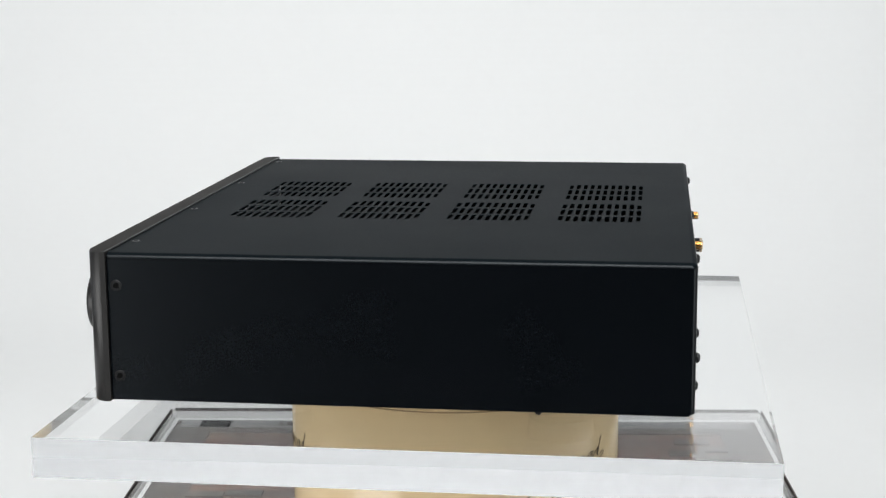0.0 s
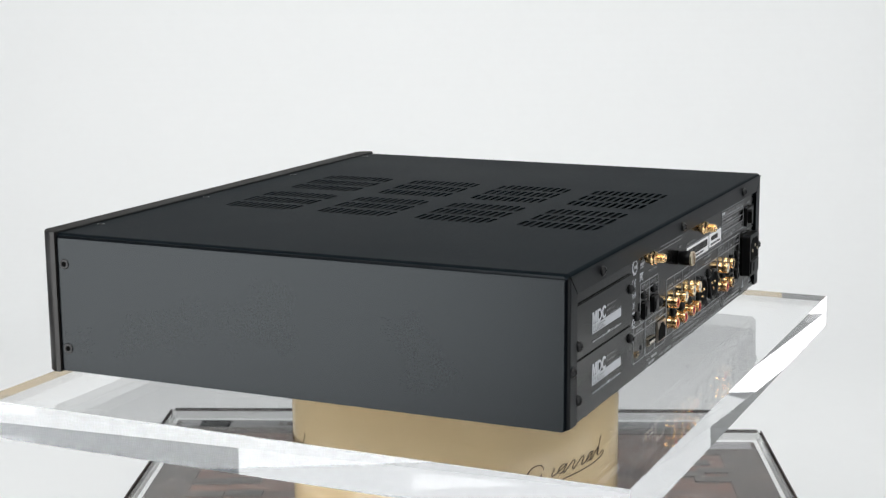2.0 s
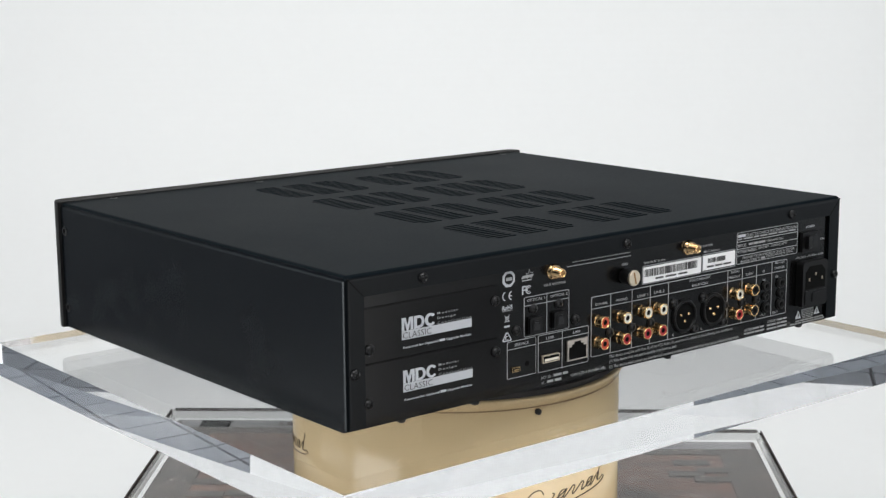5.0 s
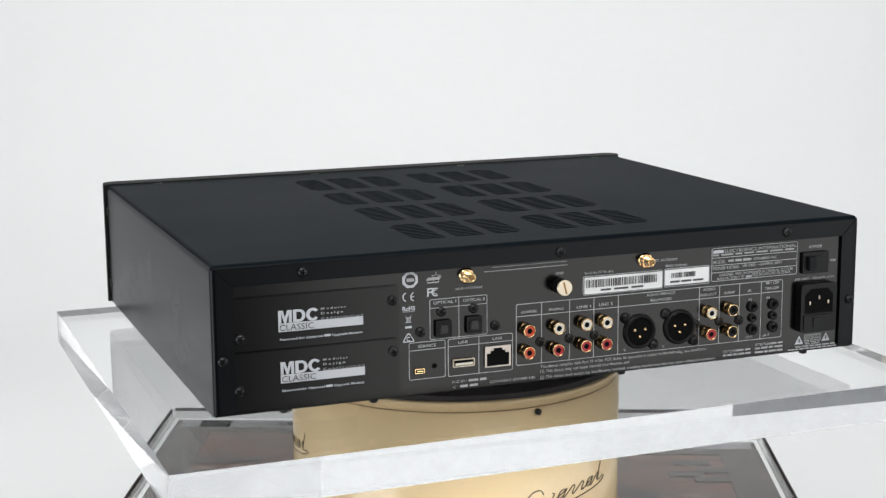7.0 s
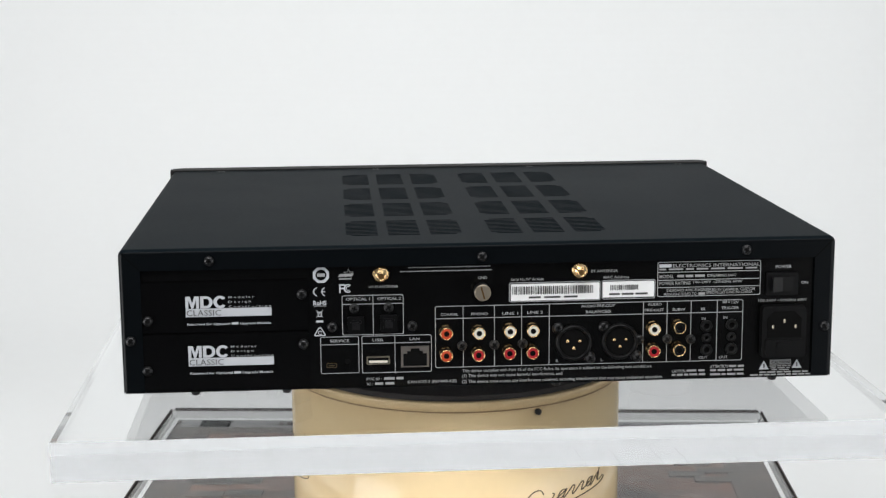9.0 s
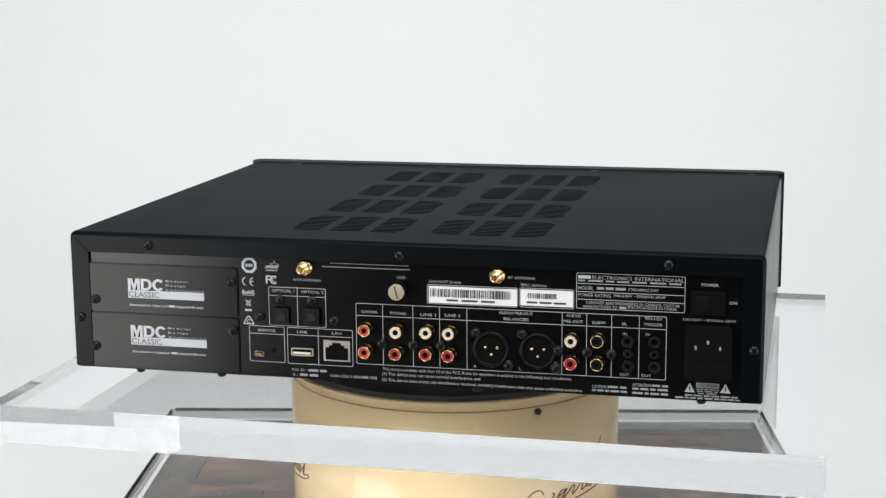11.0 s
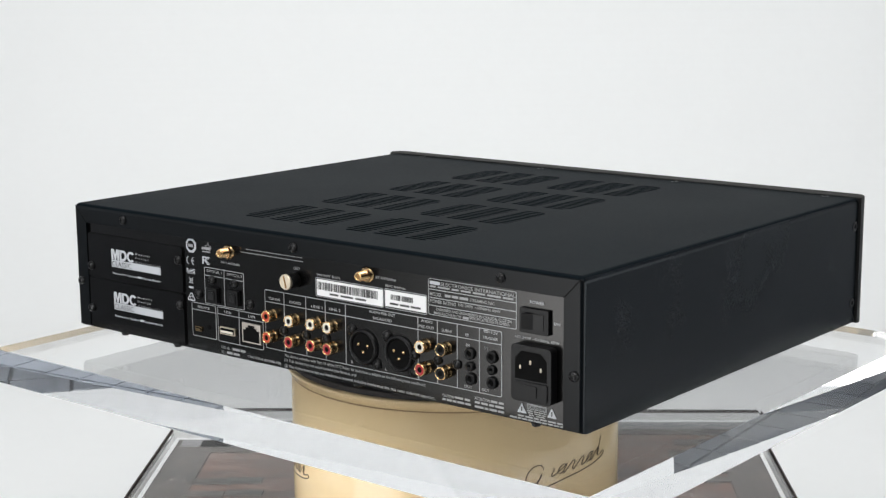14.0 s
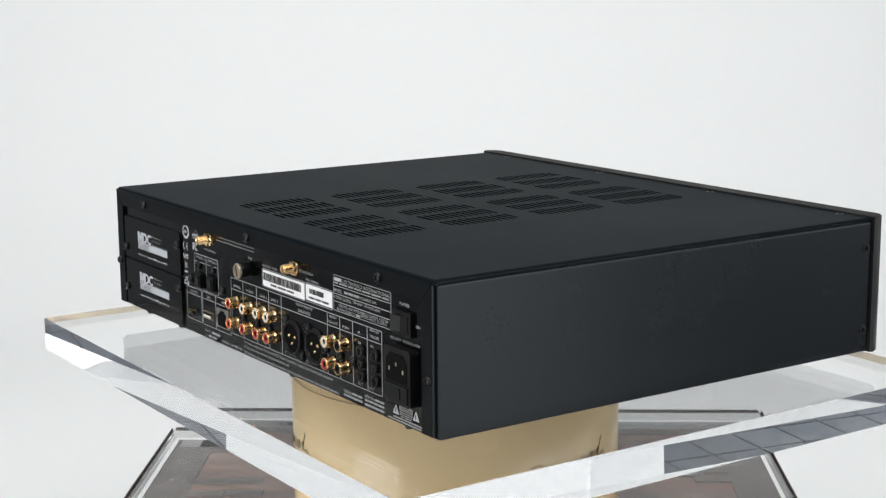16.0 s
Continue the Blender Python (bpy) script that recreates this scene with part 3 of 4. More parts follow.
FAINT_TEXTS = [('WI-FI ANTENNA', -0.0556, 0.0629, 0.018, 0.0016), ('BT ANTENNA', 0.0784, 0.0696, 0.0163, 0.0016), ('GND', 0.0043, 0.067, 0.0055, 0.0016), ('Serial No./N° de série', 0.0314, 0.0655, 0.0199, 0.0017), ('MAC Address', 0.0857, 0.0656, 0.0155, 0.0017), ('100-240V ~50/60Hz 60W', 0.189, 0.049, 0.0303, 0.0016), ('IN', 0.1401, 0.0385, 0.0025, 0.0017), ('OUT', 0.1402, 0.0139, 0.0056, 0.0017), ('IN', 0.1535, 0.0389, 0.0025, 0.0017), ('OUT', 0.1529, 0.0139, 0.0056, 0.0017), ('R', 0.0499, 0.0141, 0.0014, 0.0017), ('L', 0.0774, 0.0141, 0.0014, 0.0017), ('CAN ICES-3 (B)/NMB-3(B)', -0.0268, 0.0033, 0.03, 0.0016), ('FCC ID :', -0.0619, 0.0058, 0.0092, 0.0016), ('IC :', -0.0645, 0.0026, 0.0034, 0.0016)]
NOTICE = [('ELECTRONICS INTERNATIONAL', 0.14725, 0.0718, 0.0537, 0.0021), ('STREAMING DAC', 0.1505, 0.0653, 0.0178, 0.0017), ('This device complies with Part 15 of the FCC Rules. Its operation is subject to the following two conditions:', 0.0501, 0.0094, 0.117, 0.0019), ('(1) This device may not cause harmful interference, and', 0.0223, 0.0063, 0.0614, 0.0019), ('(2) This device must accept any interference received, including interference that may cause undesired operation.', 0.0535, 0.0026, 0.1238, 0.0019), ('MODEL', 0.1167, 0.0652, 0.009, 0.0021), ('POWER RATING', 0.1218, 0.061, 0.0191, 0.0021), ('100-240V ~50/60Hz 60W', 0.1484, 0.0614, 0.0304, 0.0017), ('DESIGNED AND ENGINEERED IN CANADA, CUSTOM', 0.1442, 0.0566, 0.0545, 0.0017), ('CAUTION', 0.1252, 0.0057, 0.0084, 0.0019), ('ATTENTION', 0.1504, 0.008, 0.011, 0.0019), ('MANUFACTURED TO', 0.1253, 0.0542, 0.0202, 0.0017), ('SPECIFICATIONS IN CHINA', 0.1557, 0.0547, 0.0288, 0.0017)]
BARS = [(-0.0407, 0.009, 0.0741, 0.00055, 22, 0), (-0.0455, 0.0097, 0.0718, 0.00055, 26, 0), (0.1121, 0.1195, 0.0718, 0.0020, 1, 1), (0.1121, 0.1724, 0.0696, 0.001, 7, 0), (0.1233, 0.1402, 0.0653, 0.0015, 3, 0), (0.1365, 0.1407, 0.0541, 0.0015, 1, 0), (-0.0559, -0.0442, 0.0058, 0.0015, 2, 0), (-0.0614, -0.0498, 0.0027, 0.0015, 2, 0), (0.1302, 0.1414, 0.0058, 0.0012, 2, 0), (0.121, 0.1418, 0.0033, 0.0012, 5, 0), (0.1566, 0.1658, 0.008, 0.0012, 2, 0), (0.145, 0.1658, 0.0056, 0.0012, 4, 0), (0.145, 0.1659, 0.003, 0.0012, 4, 0), (0.1758, 0.2064, 0.0035, 0.0009, 6, 0), (0.1702, 0.2079, 0.0019, 0.0009, 9, 0)]
STICKERS = [((0.0214, 0.0522, 0.0755, 0.0625), (0.0224, 0.061, 0.0724, 0.0561), (0.0324, 0.0621, 0.0542), 3), ((0.0776, 0.053, 0.1091, 0.0628), (0.0821, 0.0607, 0.0998, 0.0576), (0.0814, 0.1051, 0.0551), 5)]
BADGE = (-0.0928, 0.0708)
TRIANGLES = [(0.1785, 0.0078, 0.0031), (0.1991, 0.0083, 0.0031)]
CAUTION_BOX = (0.1822, 0.0045, 0.1955, 0.0113)

def on(x, z, y=0.0):
    return pose(x, PY + y, z)


def rect(name, x0, z0, x1, z1, mat, proud=0.0004, r=0.0, parent=None, label="", base=0.0):
    x0, x1, z0, z1 = min(x0, x1), max(x0, x1), min(z0, z1), max(z0, z1)
    pts = rounded(x0, x1, z0, z1, r) if r else [(x0, z0), (x1, z0), (x1, z1), (x0, z1)]
    return part(name, prism(pts, PY - base - proud, PY - base + 0.0002), mat, parent or streamer, label)


def line(x0, z0, x1, z1, w=0.00042):
    dx, dz = x1 - x0, z1 - z0
    k = w / 2 / math.hypot(dx, dz)
    a, b = -dz * k, dx * k
    part("printed_line", prism([(x0 + a, z0 + b), (x1 + a, z1 + b), (x1 - a, z1 - b), (x0 - a, z0 - b)], PY - 0.00025, PY + 0.0001), LETTER, streamer)


def outline(x0, z0, x1, z1, w=0.00042, r=0.0012, mat=None):
    x0, x1, z0, z1 = min(x0, x1), max(x0, x1), min(z0, z1), max(z0, z1)
    a, b = rounded(x0, x1, z0, z1, r), rounded(x0 + w, x1 - w, z0 + w, z1 - w, r - w * 0.7)
    bm = bmesh.new()
    y = PY - 0.00028
    p, q = [bm.verts.new((x, y, z)) for x, z in a], [bm.verts.new((x, y, z)) for x, z in b]
    p2 = [bm.verts.new((x, PY + 0.0001, z)) for x, z in a]
    for i in range(len(p)):
        j = (i + 1) % len(p)
        bm.faces.new((p[i], p[j], q[j], q[i]))
        bm.faces.new((p[i], p2[i], p2[j], p[j]))
    part("printed_frame", bm, mat or LETTER, streamer)


def lettering(text, x, z, width, height, mat=None, base=0.0, bold=0.012, spread=1.0):
    """Built-in font, centred at (x, z), fitted to width and capital height."""
    cu = bpy.data.curves.new("text", "FONT")
    cu.body, cu.resolution_u, cu.offset, cu.space_character = text, 2, bold, spread
    ob = new("text_tmp", cu)
    me = bpy.data.meshes.new_from_object(ob.evaluated_get(bpy.context.evaluated_depsgraph_get()))
    bpy.data.objects.remove(ob)
    co = np.array([v.co[:] for v in me.vertices])
    lo, hi = co[:, 0].min(), co[:, 0].max()
    for v, c in zip(me.vertices, co):
        v.co = ((c[0] - (lo + hi) / 2) * width / (hi - lo), 0, (c[1] - 0.35) * height / 0.7)
    me.update()
    me.name = "lettering"
    part("lettering", me, mat or LETTER, streamer, "", False, pose(x, PY - 0.0003 - base, z))


def bars(x0, x1, z, height, words, mat=None, base=0.0, seed=1):
    """One line of writing that cannot be read: bars as long as words."""
    rnd = random.Random(seed)
    lens = [rnd.uniform(0.5, 1.4) for _ in range(words)]
    gap = 0.22
    k = (x1 - x0) / (sum(lens) + gap * (words - 1))
    x, bm = x0, bmesh.new()
    for n in lens:
        prism([(x, z - height / 2), (x + n * k, z - height / 2), (x + n * k, z + height / 2), (x, z + height / 2)], PY - 0.0003 - base, PY + 0.0001 - base, bm)
        x += (n + gap) * k
    part("print_bar", bm, mat or FAINT, streamer)


def shared(name, make, mat, label="", smooth=False):
    me = {}
    def put(x, z, y=0.0, parent=None, turn=0.0):
        if "m" not in me:
            ob = part(name, make(), mat, parent or streamer, label, smooth)
            me["m"] = ob.data
        else:
            ob = part(name, me["m"], None, parent or streamer, label)
        ob.matrix_basis = pose(x, PY + y, z, 0, turn, 0) if parent is None else pose(0, 0, 0)
        return ob
    return put


def screw_mesh():
    bm = lathe([(-0.0005, 0.0030), (0.0010, 0.0030), (0.0019, 0.0023), (0.0022, 0.0012)], 16, "y")
    return bm


def cross_mesh():
    bm = bmesh.new()
    for a, b in ((0.0017, 0.00035), (0.00035, 0.0017)):
        box(-a, a, -0.00235, -0.0015, -b, b, bm=bm)
    return bm


screw = shared("panel_screw", screw_mesh, STEEL_BLACK, "black cross-head screw", True)
cross = shared("cross_slot", cross_mesh, HOLE)


def screws():
    for x, z, y in SCREWS:
        s = screw(x, z, y)
        c = cross(0, 0, 0, s)
        c.matrix_basis = pose(0, 0, 0, 0, (x * 7919 + z * 4001) % 1 * 90, 0)
    for x in (-0.170, -0.115, 0.050, 0.185):
        part("bottom_screw", lathe([(-0.0028, 0.0012), (-0.0022, 0.0026), (0.0, 0.0030)], 14), STEEL_BLACK, streamer, "black cross-head screw under the case", True, pose(x, YR + 0.0055, 0))


def ring_part(name, outer, inner, closed, mat, base=0.0, proud=0.0003):
    """A flat band between two outlines of as many points each."""
    bm = bmesh.new()
    y = PY - base - proud
    p, q, u = ([bm.verts.new((x, d, z)) for x, z in o] for o, d in ((outer, y), (inner, y), (outer, PY - base + 0.0001)))
    p, q, u = list(p), list(q), list(u)
    for i in range(len(p) - (0 if closed else 1)):
        j = (i + 1) % len(p)
        bm.faces.new((p[i], p[j], q[j], q[i]))
        bm.faces.new((p[i], u[i], u[j], p[j]))
    return part(name, bm, mat, streamer)


def arc_mark(name, x, z, rx, rz, w, a0, a1, mat=None, base=0.0):
    turn = [radians(a0 + (a1 - a0) * i / 18) for i in range(19)]
    ring_part(name, [(x + rx * math.cos(a), z + rz * math.sin(a)) for a in turn], [(x + (rx - w) * math.cos(a), z + (rz - w * 0.7) * math.sin(a)) for a in turn], False, mat or INK, base)


def logo(ox, dz, base):
    """Three heavy white shapes: a zigzag, a pierced half-round and an open ring."""
    x0, x1, z0, z1 = -0.1736 + ox, -0.1656 + ox, 0.0523 + dz, 0.0596 + dz
    zig = [(0, 0), (0, 1), (0.34, 1), (0.5, 0.42), (0.66, 1), (1, 1), (1, 0), (0.78, 0), (0.78, 0.74), (0.58, 0), (0.42, 0), (0.22, 0.74), (0.22, 0)]
    part("logo_zigzag", prism([(x0 + a * (x1 - x0), z0 + b * (z1 - z0)) for a, b in zig], PY - base - 0.0003, PY - base + 0.0001), INK, streamer)
    zc, h = (z0 + z1) / 2, (z1 - z0) / 2
    turn = [radians(-90 + 15 * i) for i in range(13)]
    xs = -0.1649 + ox
    outer = [(xs, zc - h), *[(xs + 0.0036 + 0.0038 * math.cos(a), zc + h * math.sin(a)) for a in turn], (xs, zc + h)]
    inner = [(xs + 0.0020, zc - h + 0.0015), *[(xs + 0.0036 + 0.0018 * math.cos(a), zc + (h - 0.0015) * math.sin(a)) for a in turn], (xs + 0.0020, zc + h - 0.0015)]
    ring_part("logo_half_round", outer, inner, True, INK, base)
    arc_mark("logo_open_ring", -0.1531 + ox, zc, 0.0040, h + 0.0001, 0.0021, 38, 322, INK, base)


def modules():
    for (xa, za, xb, zb), dz in (((MOD_L, MOD_T, MOD_R, MOD_M), 0.0), ((MOD_L, MOD_M2, MOD_R, MOD_B), LOGO_DZ)):
        b = prism(rounded(xa, xb, zb, za, 0.002), PY - 0.0014, PY + 0.0005)
        bmesh.ops.bevel(b, geom=[e for e in b.edges if all(abs(v.co.y - PY + 0.0014) < 1e-6 for v in e.verts)], offset=0.0005, segments=2, affect="EDGES")
        part("blank_plate", b, MODULE, streamer, "black blanking plate with white logo block")
        B = 0.0014
        ox = 0.0006 if dz else 0.0
        logo(ox, dz, B)
        x0, z0, x1, z1 = LOGO_BAR
        rect("logo_bar", x0 + ox, z0 + dz, x1 + ox, z1 + dz, INK, 0.0003, 0, None, "", B)
        lettering("CLASSIC", x0 + ox + 0.0107, (z0 + z1) / 2 + dz, 0.0204, 0.0036, DARKINK, B + 0.0002, 0.0)
        for word, x, z, w in LOGO_WORDS:
            lettering(word, x + ox, z + dz, w, 0.0013, LETTER, B, 0.012, 1.5)
        xa, z, xb = LOGO_NOTE
        w = xb - xa
        lettering("Reserved for Optional", xa + ox + w * 0.255, z + dz, w * 0.51, 0.0014, INK, B)
        bars(xa + ox + w * 0.53, xa + ox + w * 0.61, z + dz, 0.0013, 1, INK, B)
        lettering("Upgrade Module", xa + ox + w * 0.815, z + dz, w * 0.37, 0.0014, INK, B)


def rca_mesh():
    return lathe([(-0.0005, 0.0041), (0.0004, 0.0041), (0.0006, 0.0039), (0.0030, 0.0039), (0.0060, 0.0039), (0.0065, 0.0037), (0.0065, 0.0034), (0.0054, 0.0033)], 28, "y")


rca = shared("rca_socket", rca_mesh, GOLD, "gold-plated phono socket", True)
ring_mesh = lambda: lathe([(0.0052, 0.0032), (0.0062, 0.0032), (0.0065, 0.0029), (0.0064, 0.0019), (0.0058, 0.0018)], 20, "y")
RINGS = {c: shared("insert_ring", ring_mesh, m, t) for c, m, t in (("w", WHITE, "white plastic insert"), ("r", RED, "red plastic insert"), ("o", ORANGE, "orange plastic insert"), ("k", PLASTIC, "black plastic insert"))}
core = shared("centre_hole", lambda: lathe([(0.0050, 0.0017), (0.0060, 0.0017)], 14, "y"), HOLE)


def sockets():
    for x, z, c in RCA:
        s = rca(x, z)
        RINGS[c](0, 0, 0, s)
        core(0, 0, 0, s)
    # balanced sockets
    for x, z in XLR:
        b = part("balanced_socket", lathe([(-0.0005, 0.0113), (0.0008, 0.0113), (0.0018, 0.0108), (0.0022, 0.0100), (0.0018, 0.0092), (0.0004, 0.0089), (-0.0100, 0.0087)], 40, "y"), PLASTIC, streamer, "round black three-pin balanced socket", True, on(x, z))
        # black disc stands in for the shade down the socket's well
        part("well_shade", lathe([(-0.0002, 0.0089), (0.0006, 0.0089)], 24, "y"), HOLE, b)
        for px, pz in ((-0.0037, 0.0012), (0.0037, 0.0012), (0.0, -0.0032)):
            part("pin", lathe([(0.0, 0.0011), (0.0012, 0.0011), (0.0018, 0.0007)], 10, "y"), GOLD, b, "gold pin", True, pose(px, 0, pz))
        for sx, sz in ((-0.0098, 0.0092), (0.0100, -0.0092)):
            part("mounting_ear", lathe([(-0.0004, 0.0036), (0.0012, 0.0034)], 18, "y"), PLASTIC, b, "", True, pose(sx, 0, sz))
    # small jacks
    for x, z, big in JACKS:
        j = part("mini_jack", lathe([(-0.0005, 0.0037 if big else 0.003), (0.0016, 0.0036 if big else 0.0028), (0.0018, 0.0030 if big else 0.002), (0.0018, 0.0019 if big else 0.0012), (-0.004, 0.0018 if big else 0.001)], 20, "y"), PLASTIC, streamer, "small black jack socket" if big else "small black screw post", True, on(x, z))
        if big:
            # small black disc as the shade in the jack's hole
            part("jack_hole_shade", lathe([(0.0002, 0.0019), (0.0006, 0.0019)], 12, "y"), HOLE, j)
    # optical sockets with a shutter
    for x, z in OPTICAL:
        o = part("optical_socket", prism(rounded(-0.0050, 0.0050, -0.0050, 0.0052, 0.0008), -0.0024, 0.0004), PLASTIC, streamer, "square black optical socket with closed shutter", False, on(x, z))
        ring_at = [(-0.0034, -0.0034), (0.0034, -0.0034), (0.0034, 0.0018), (0.0022, 0.0034), (-0.0022, 0.0034), (-0.0034, 0.0018)]
        part("shutter_rim", prism(ring_at, -0.0029, -0.0022), PLASTIC, o, "raised rim round the shutter")
        part("shutter", prism([(-0.0024, -0.0026), (0.0024, -0.0026), (0.0024, 0.0012), (0.0015, 0.0024), (-0.0015, 0.0024), (-0.0024, 0.0012)], -0.0031, -0.0026), STEEL_BLACK, o)
    # antenna posts
    for x, z in ANTENNA:
        a = part("antenna_post", lathe([(-0.0005, 0.0050), (0.0005, 0.0050), (0.0008, 0.0044), (0.0028, 0.0034), (0.0030, 0.0026), (0.0084, 0.0026), (0.0088, 0.0024), (0.0088, 0.0019), (0.0076, 0.0018)], 20, "y"), GOLD, streamer, "threaded gold antenna post", True, on(x, z))
        part("hex_nut", lathe([(0.0009, 0.0042), (0.0012, 0.0045), (0.0025, 0.0045), (0.0028, 0.0041)], 6, "y"), GOLD, a, "gold hexagon nut", False, pose(0, 0, 0, 0, 11, 0))
        part("thread", thread_mesh(), GOLD, a)
        part("core", lathe([(0.0070, 0.0019), (0.0080, 0.0019), (0.0082, 0.001)], 12, "y"), BRASS, a)
    # ground post
    x, z = GROUND
    g = part("ground_post", lathe([(-0.0005, 0.0042), (0.0006, 0.0042), (0.0010, 0.0048), (0.0078, 0.0049), (0.0084, 0.0046)], 28, "y"), PLASTIC, streamer, "black ground post with bright slotted end", True, on(x, z))
    part("screw_end", lathe([(0.0082, 0.0047), (0.0086, 0.0050), (0.0096, 0.0050), (0.0101, 0.0046), (0.0101, 0.0030)], 28, "y"), STEEL, g, "bright slotted screw end", False)
    part("slot", box(-0.0038, 0.0038, -0.0104, -0.0098, -0.0005, 0.0005), BRASS, g, "", False, pose(0, 0, 0, 0, 75, 0))


def thread_mesh():
    prof = []
    for i in range(9):
        prof += [(0.0036 + i * 0.0005, 0.0030), (0.0036 + i * 0.0005 + 0.00026, 0.0027)]
    return lathe(prof, 16, "y")


def ports():
    # upright network socket
    x0, z0, x1, z1 = LAN
    n = rect("network_socket", x0, z0, x1, z1, NICKEL, 0.0012, 0, None, "bright metal network socket with stepped opening")
    w, h, cx, zb = x1 - x0, z1 - z0, (x0 + x1) / 2, min(z0, z1)
    h = abs(h)
    steps = [(-0.42, 0.07), (0.42, 0.07), (0.42, 0.66), (0.28, 0.66), (0.28, 0.78), (0.16, 0.78), (0.16, 0.90), (-0.16, 0.90), (-0.16, 0.78), (-0.28, 0.78), (-0.28, 0.66), (-0.42, 0.66)]
    # raised black patch, coloured as a shaded opening
    part("opening", prism([(cx + a * abs(w), zb + b * h) for a, b in steps], PY - 0.0016, PY - 0.0008), HOLE, n)
    # flat serial bus socket
    x0, z0, x1, z1 = USB
    x0, x1, z0, z1 = min(x0, x1), max(x0, x1), min(z0, z1), max(z0, z1)
    u = rect("usb_socket", x0, z0, x1, z1, STEEL, 0.0014, 0.0007, None, "bright metal flat data socket")
    part("opening", prism(rounded(x0 + 0.0008, x1 - 0.0008, z0 + 0.0007, z1 - 0.0007, 0.0003), PY - 0.0018, PY - 0.001), HOLE, u)
    part("tongue", box(x0 + 0.0014, x1 - 0.0014, PY - 0.0021, PY - 0.0016, z0 + 0.0012, (z0 + z1) / 2 + 0.0002), WHITE, u)
    # small service socket and reset hole
    x0, z0, x1, z1 = MINI
    x0, x1, z0, z1 = min(x0, x1), max(x0, x1), min(z0, z1), max(z0, z1)
    m = rect("service_socket", x0, z0, x1, z1, GOLD, 0.001, 0.0006, None, "small gold-rimmed service socket")
    part("opening", prism(rounded(x0 + 0.0005, x1 - 0.0005, z0 + 0.0005, z1 - 0.0005, 0.0003), PY - 0.0013, PY - 0.0006), HOLE, m)
    part("tongue", box(x0 + 0.0012, x1 - 0.0012, PY - 0.0015, PY - 0.0012, (z0 + z1) / 2 - 0.0003, (z0 + z1) / 2 + 0.0003), GOLD, m)
    x, z = RESET
    part("reset_hole", lathe([(-0.0005, 0.0016), (0.0003, 0.0016)], 14, "y"), HOLE, streamer, "", False, on(x, z))
    # rocker switch
    x0, z0, x1, z1 = SWITCH
    x0, x1, z0, z1 = min(x0, x1), max(x0, x1), min(z0, z1), max(z0, z1)
    s = rect("power_switch", x0, z0, x1, z1, PLASTIC, 0.0022, 0.0008, None, "black rocker power switch")
    mid, k0, k1 = (x0 + x1) / 2, x0 + 0.0032, x1 - 0.0032
    bm = bmesh.new()
    za, zb = z0 + 0.0026, z1 - 0.0026
    prof = [(k0, PY - 0.0016), (k0, PY - 0.0052), (mid, PY - 0.0030), (k1, PY - 0.0026), (k1, PY - 0.0016)]
    lo, hi = [bm.verts.new((x, y, za)) for x, y in prof], [bm.verts.new((x, y, zb)) for x, y in prof]
    bm.faces.new(lo)
    bm.faces.new(hi)
    for i in range(5):
        bm.faces.new((lo[i], lo[(i + 1) % 5], hi[(i + 1) % 5], hi[i]))
    part("rocker", bm, PLASTIC, s, "tilted black rocker")
    # mains inlet with fuse drawer
    x0, z0, x1, z1 = INLET
    x0, x1, z0, z1 = min(x0, x1), max(x0, x1), min(z0, z1), max(z0, z1)
    bm = prism(rounded(x0, x1, z0, z1, 0.0025), PY - 0.0060, PY + 0.0005)
    i = part("mains_inlet", bm, PLASTIC, streamer, "black mains inlet with fuse drawer")
    zm = z0 + (z1 - z0) * 0.38
    a, b, c, d, k = x0 + 0.0030, x1 - 0.0030, zm + 0.0006, z1 - 0.0032, 0.0042
    # well is a flat black patch in place of a shaded recess
    part("well", prism([(a, c), (b, c), (b, d - k), (b - k, d), (a + k, d), (a, d - k)], PY - 0.0063, PY - 0.005), HOLE, i)
    for px, pz in ((-0.0070, -0.0012), (0.0, 0.0022), (0.0070, -0.0012)):
        part("pin", box((a + b) / 2 + px - 0.0006, (a + b) / 2 + px + 0.0006, PY - 0.0068, PY - 0.006, (c + d) / 2 + pz - 0.0012, (c + d) / 2 + pz + 0.0012, 0.0003, 1), STEEL, i, "bright metal pin")
    part("fuse_drawer", prism(rounded(x0 + 0.0022, x1 - 0.0022, z0 + 0.0018, zm - 0.0006, 0.0008), PY - 0.0068, PY - 0.0055), PLASTIC, i, "black fuse drawer")
    part("drawer_grip", prism(rounded((a + b) / 2 - 0.0045, (a + b) / 2 + 0.0045, z0 + 0.0035, zm - 0.0022, 0.0006), PY - 0.0074, PY - 0.0066), PLASTIC, i)


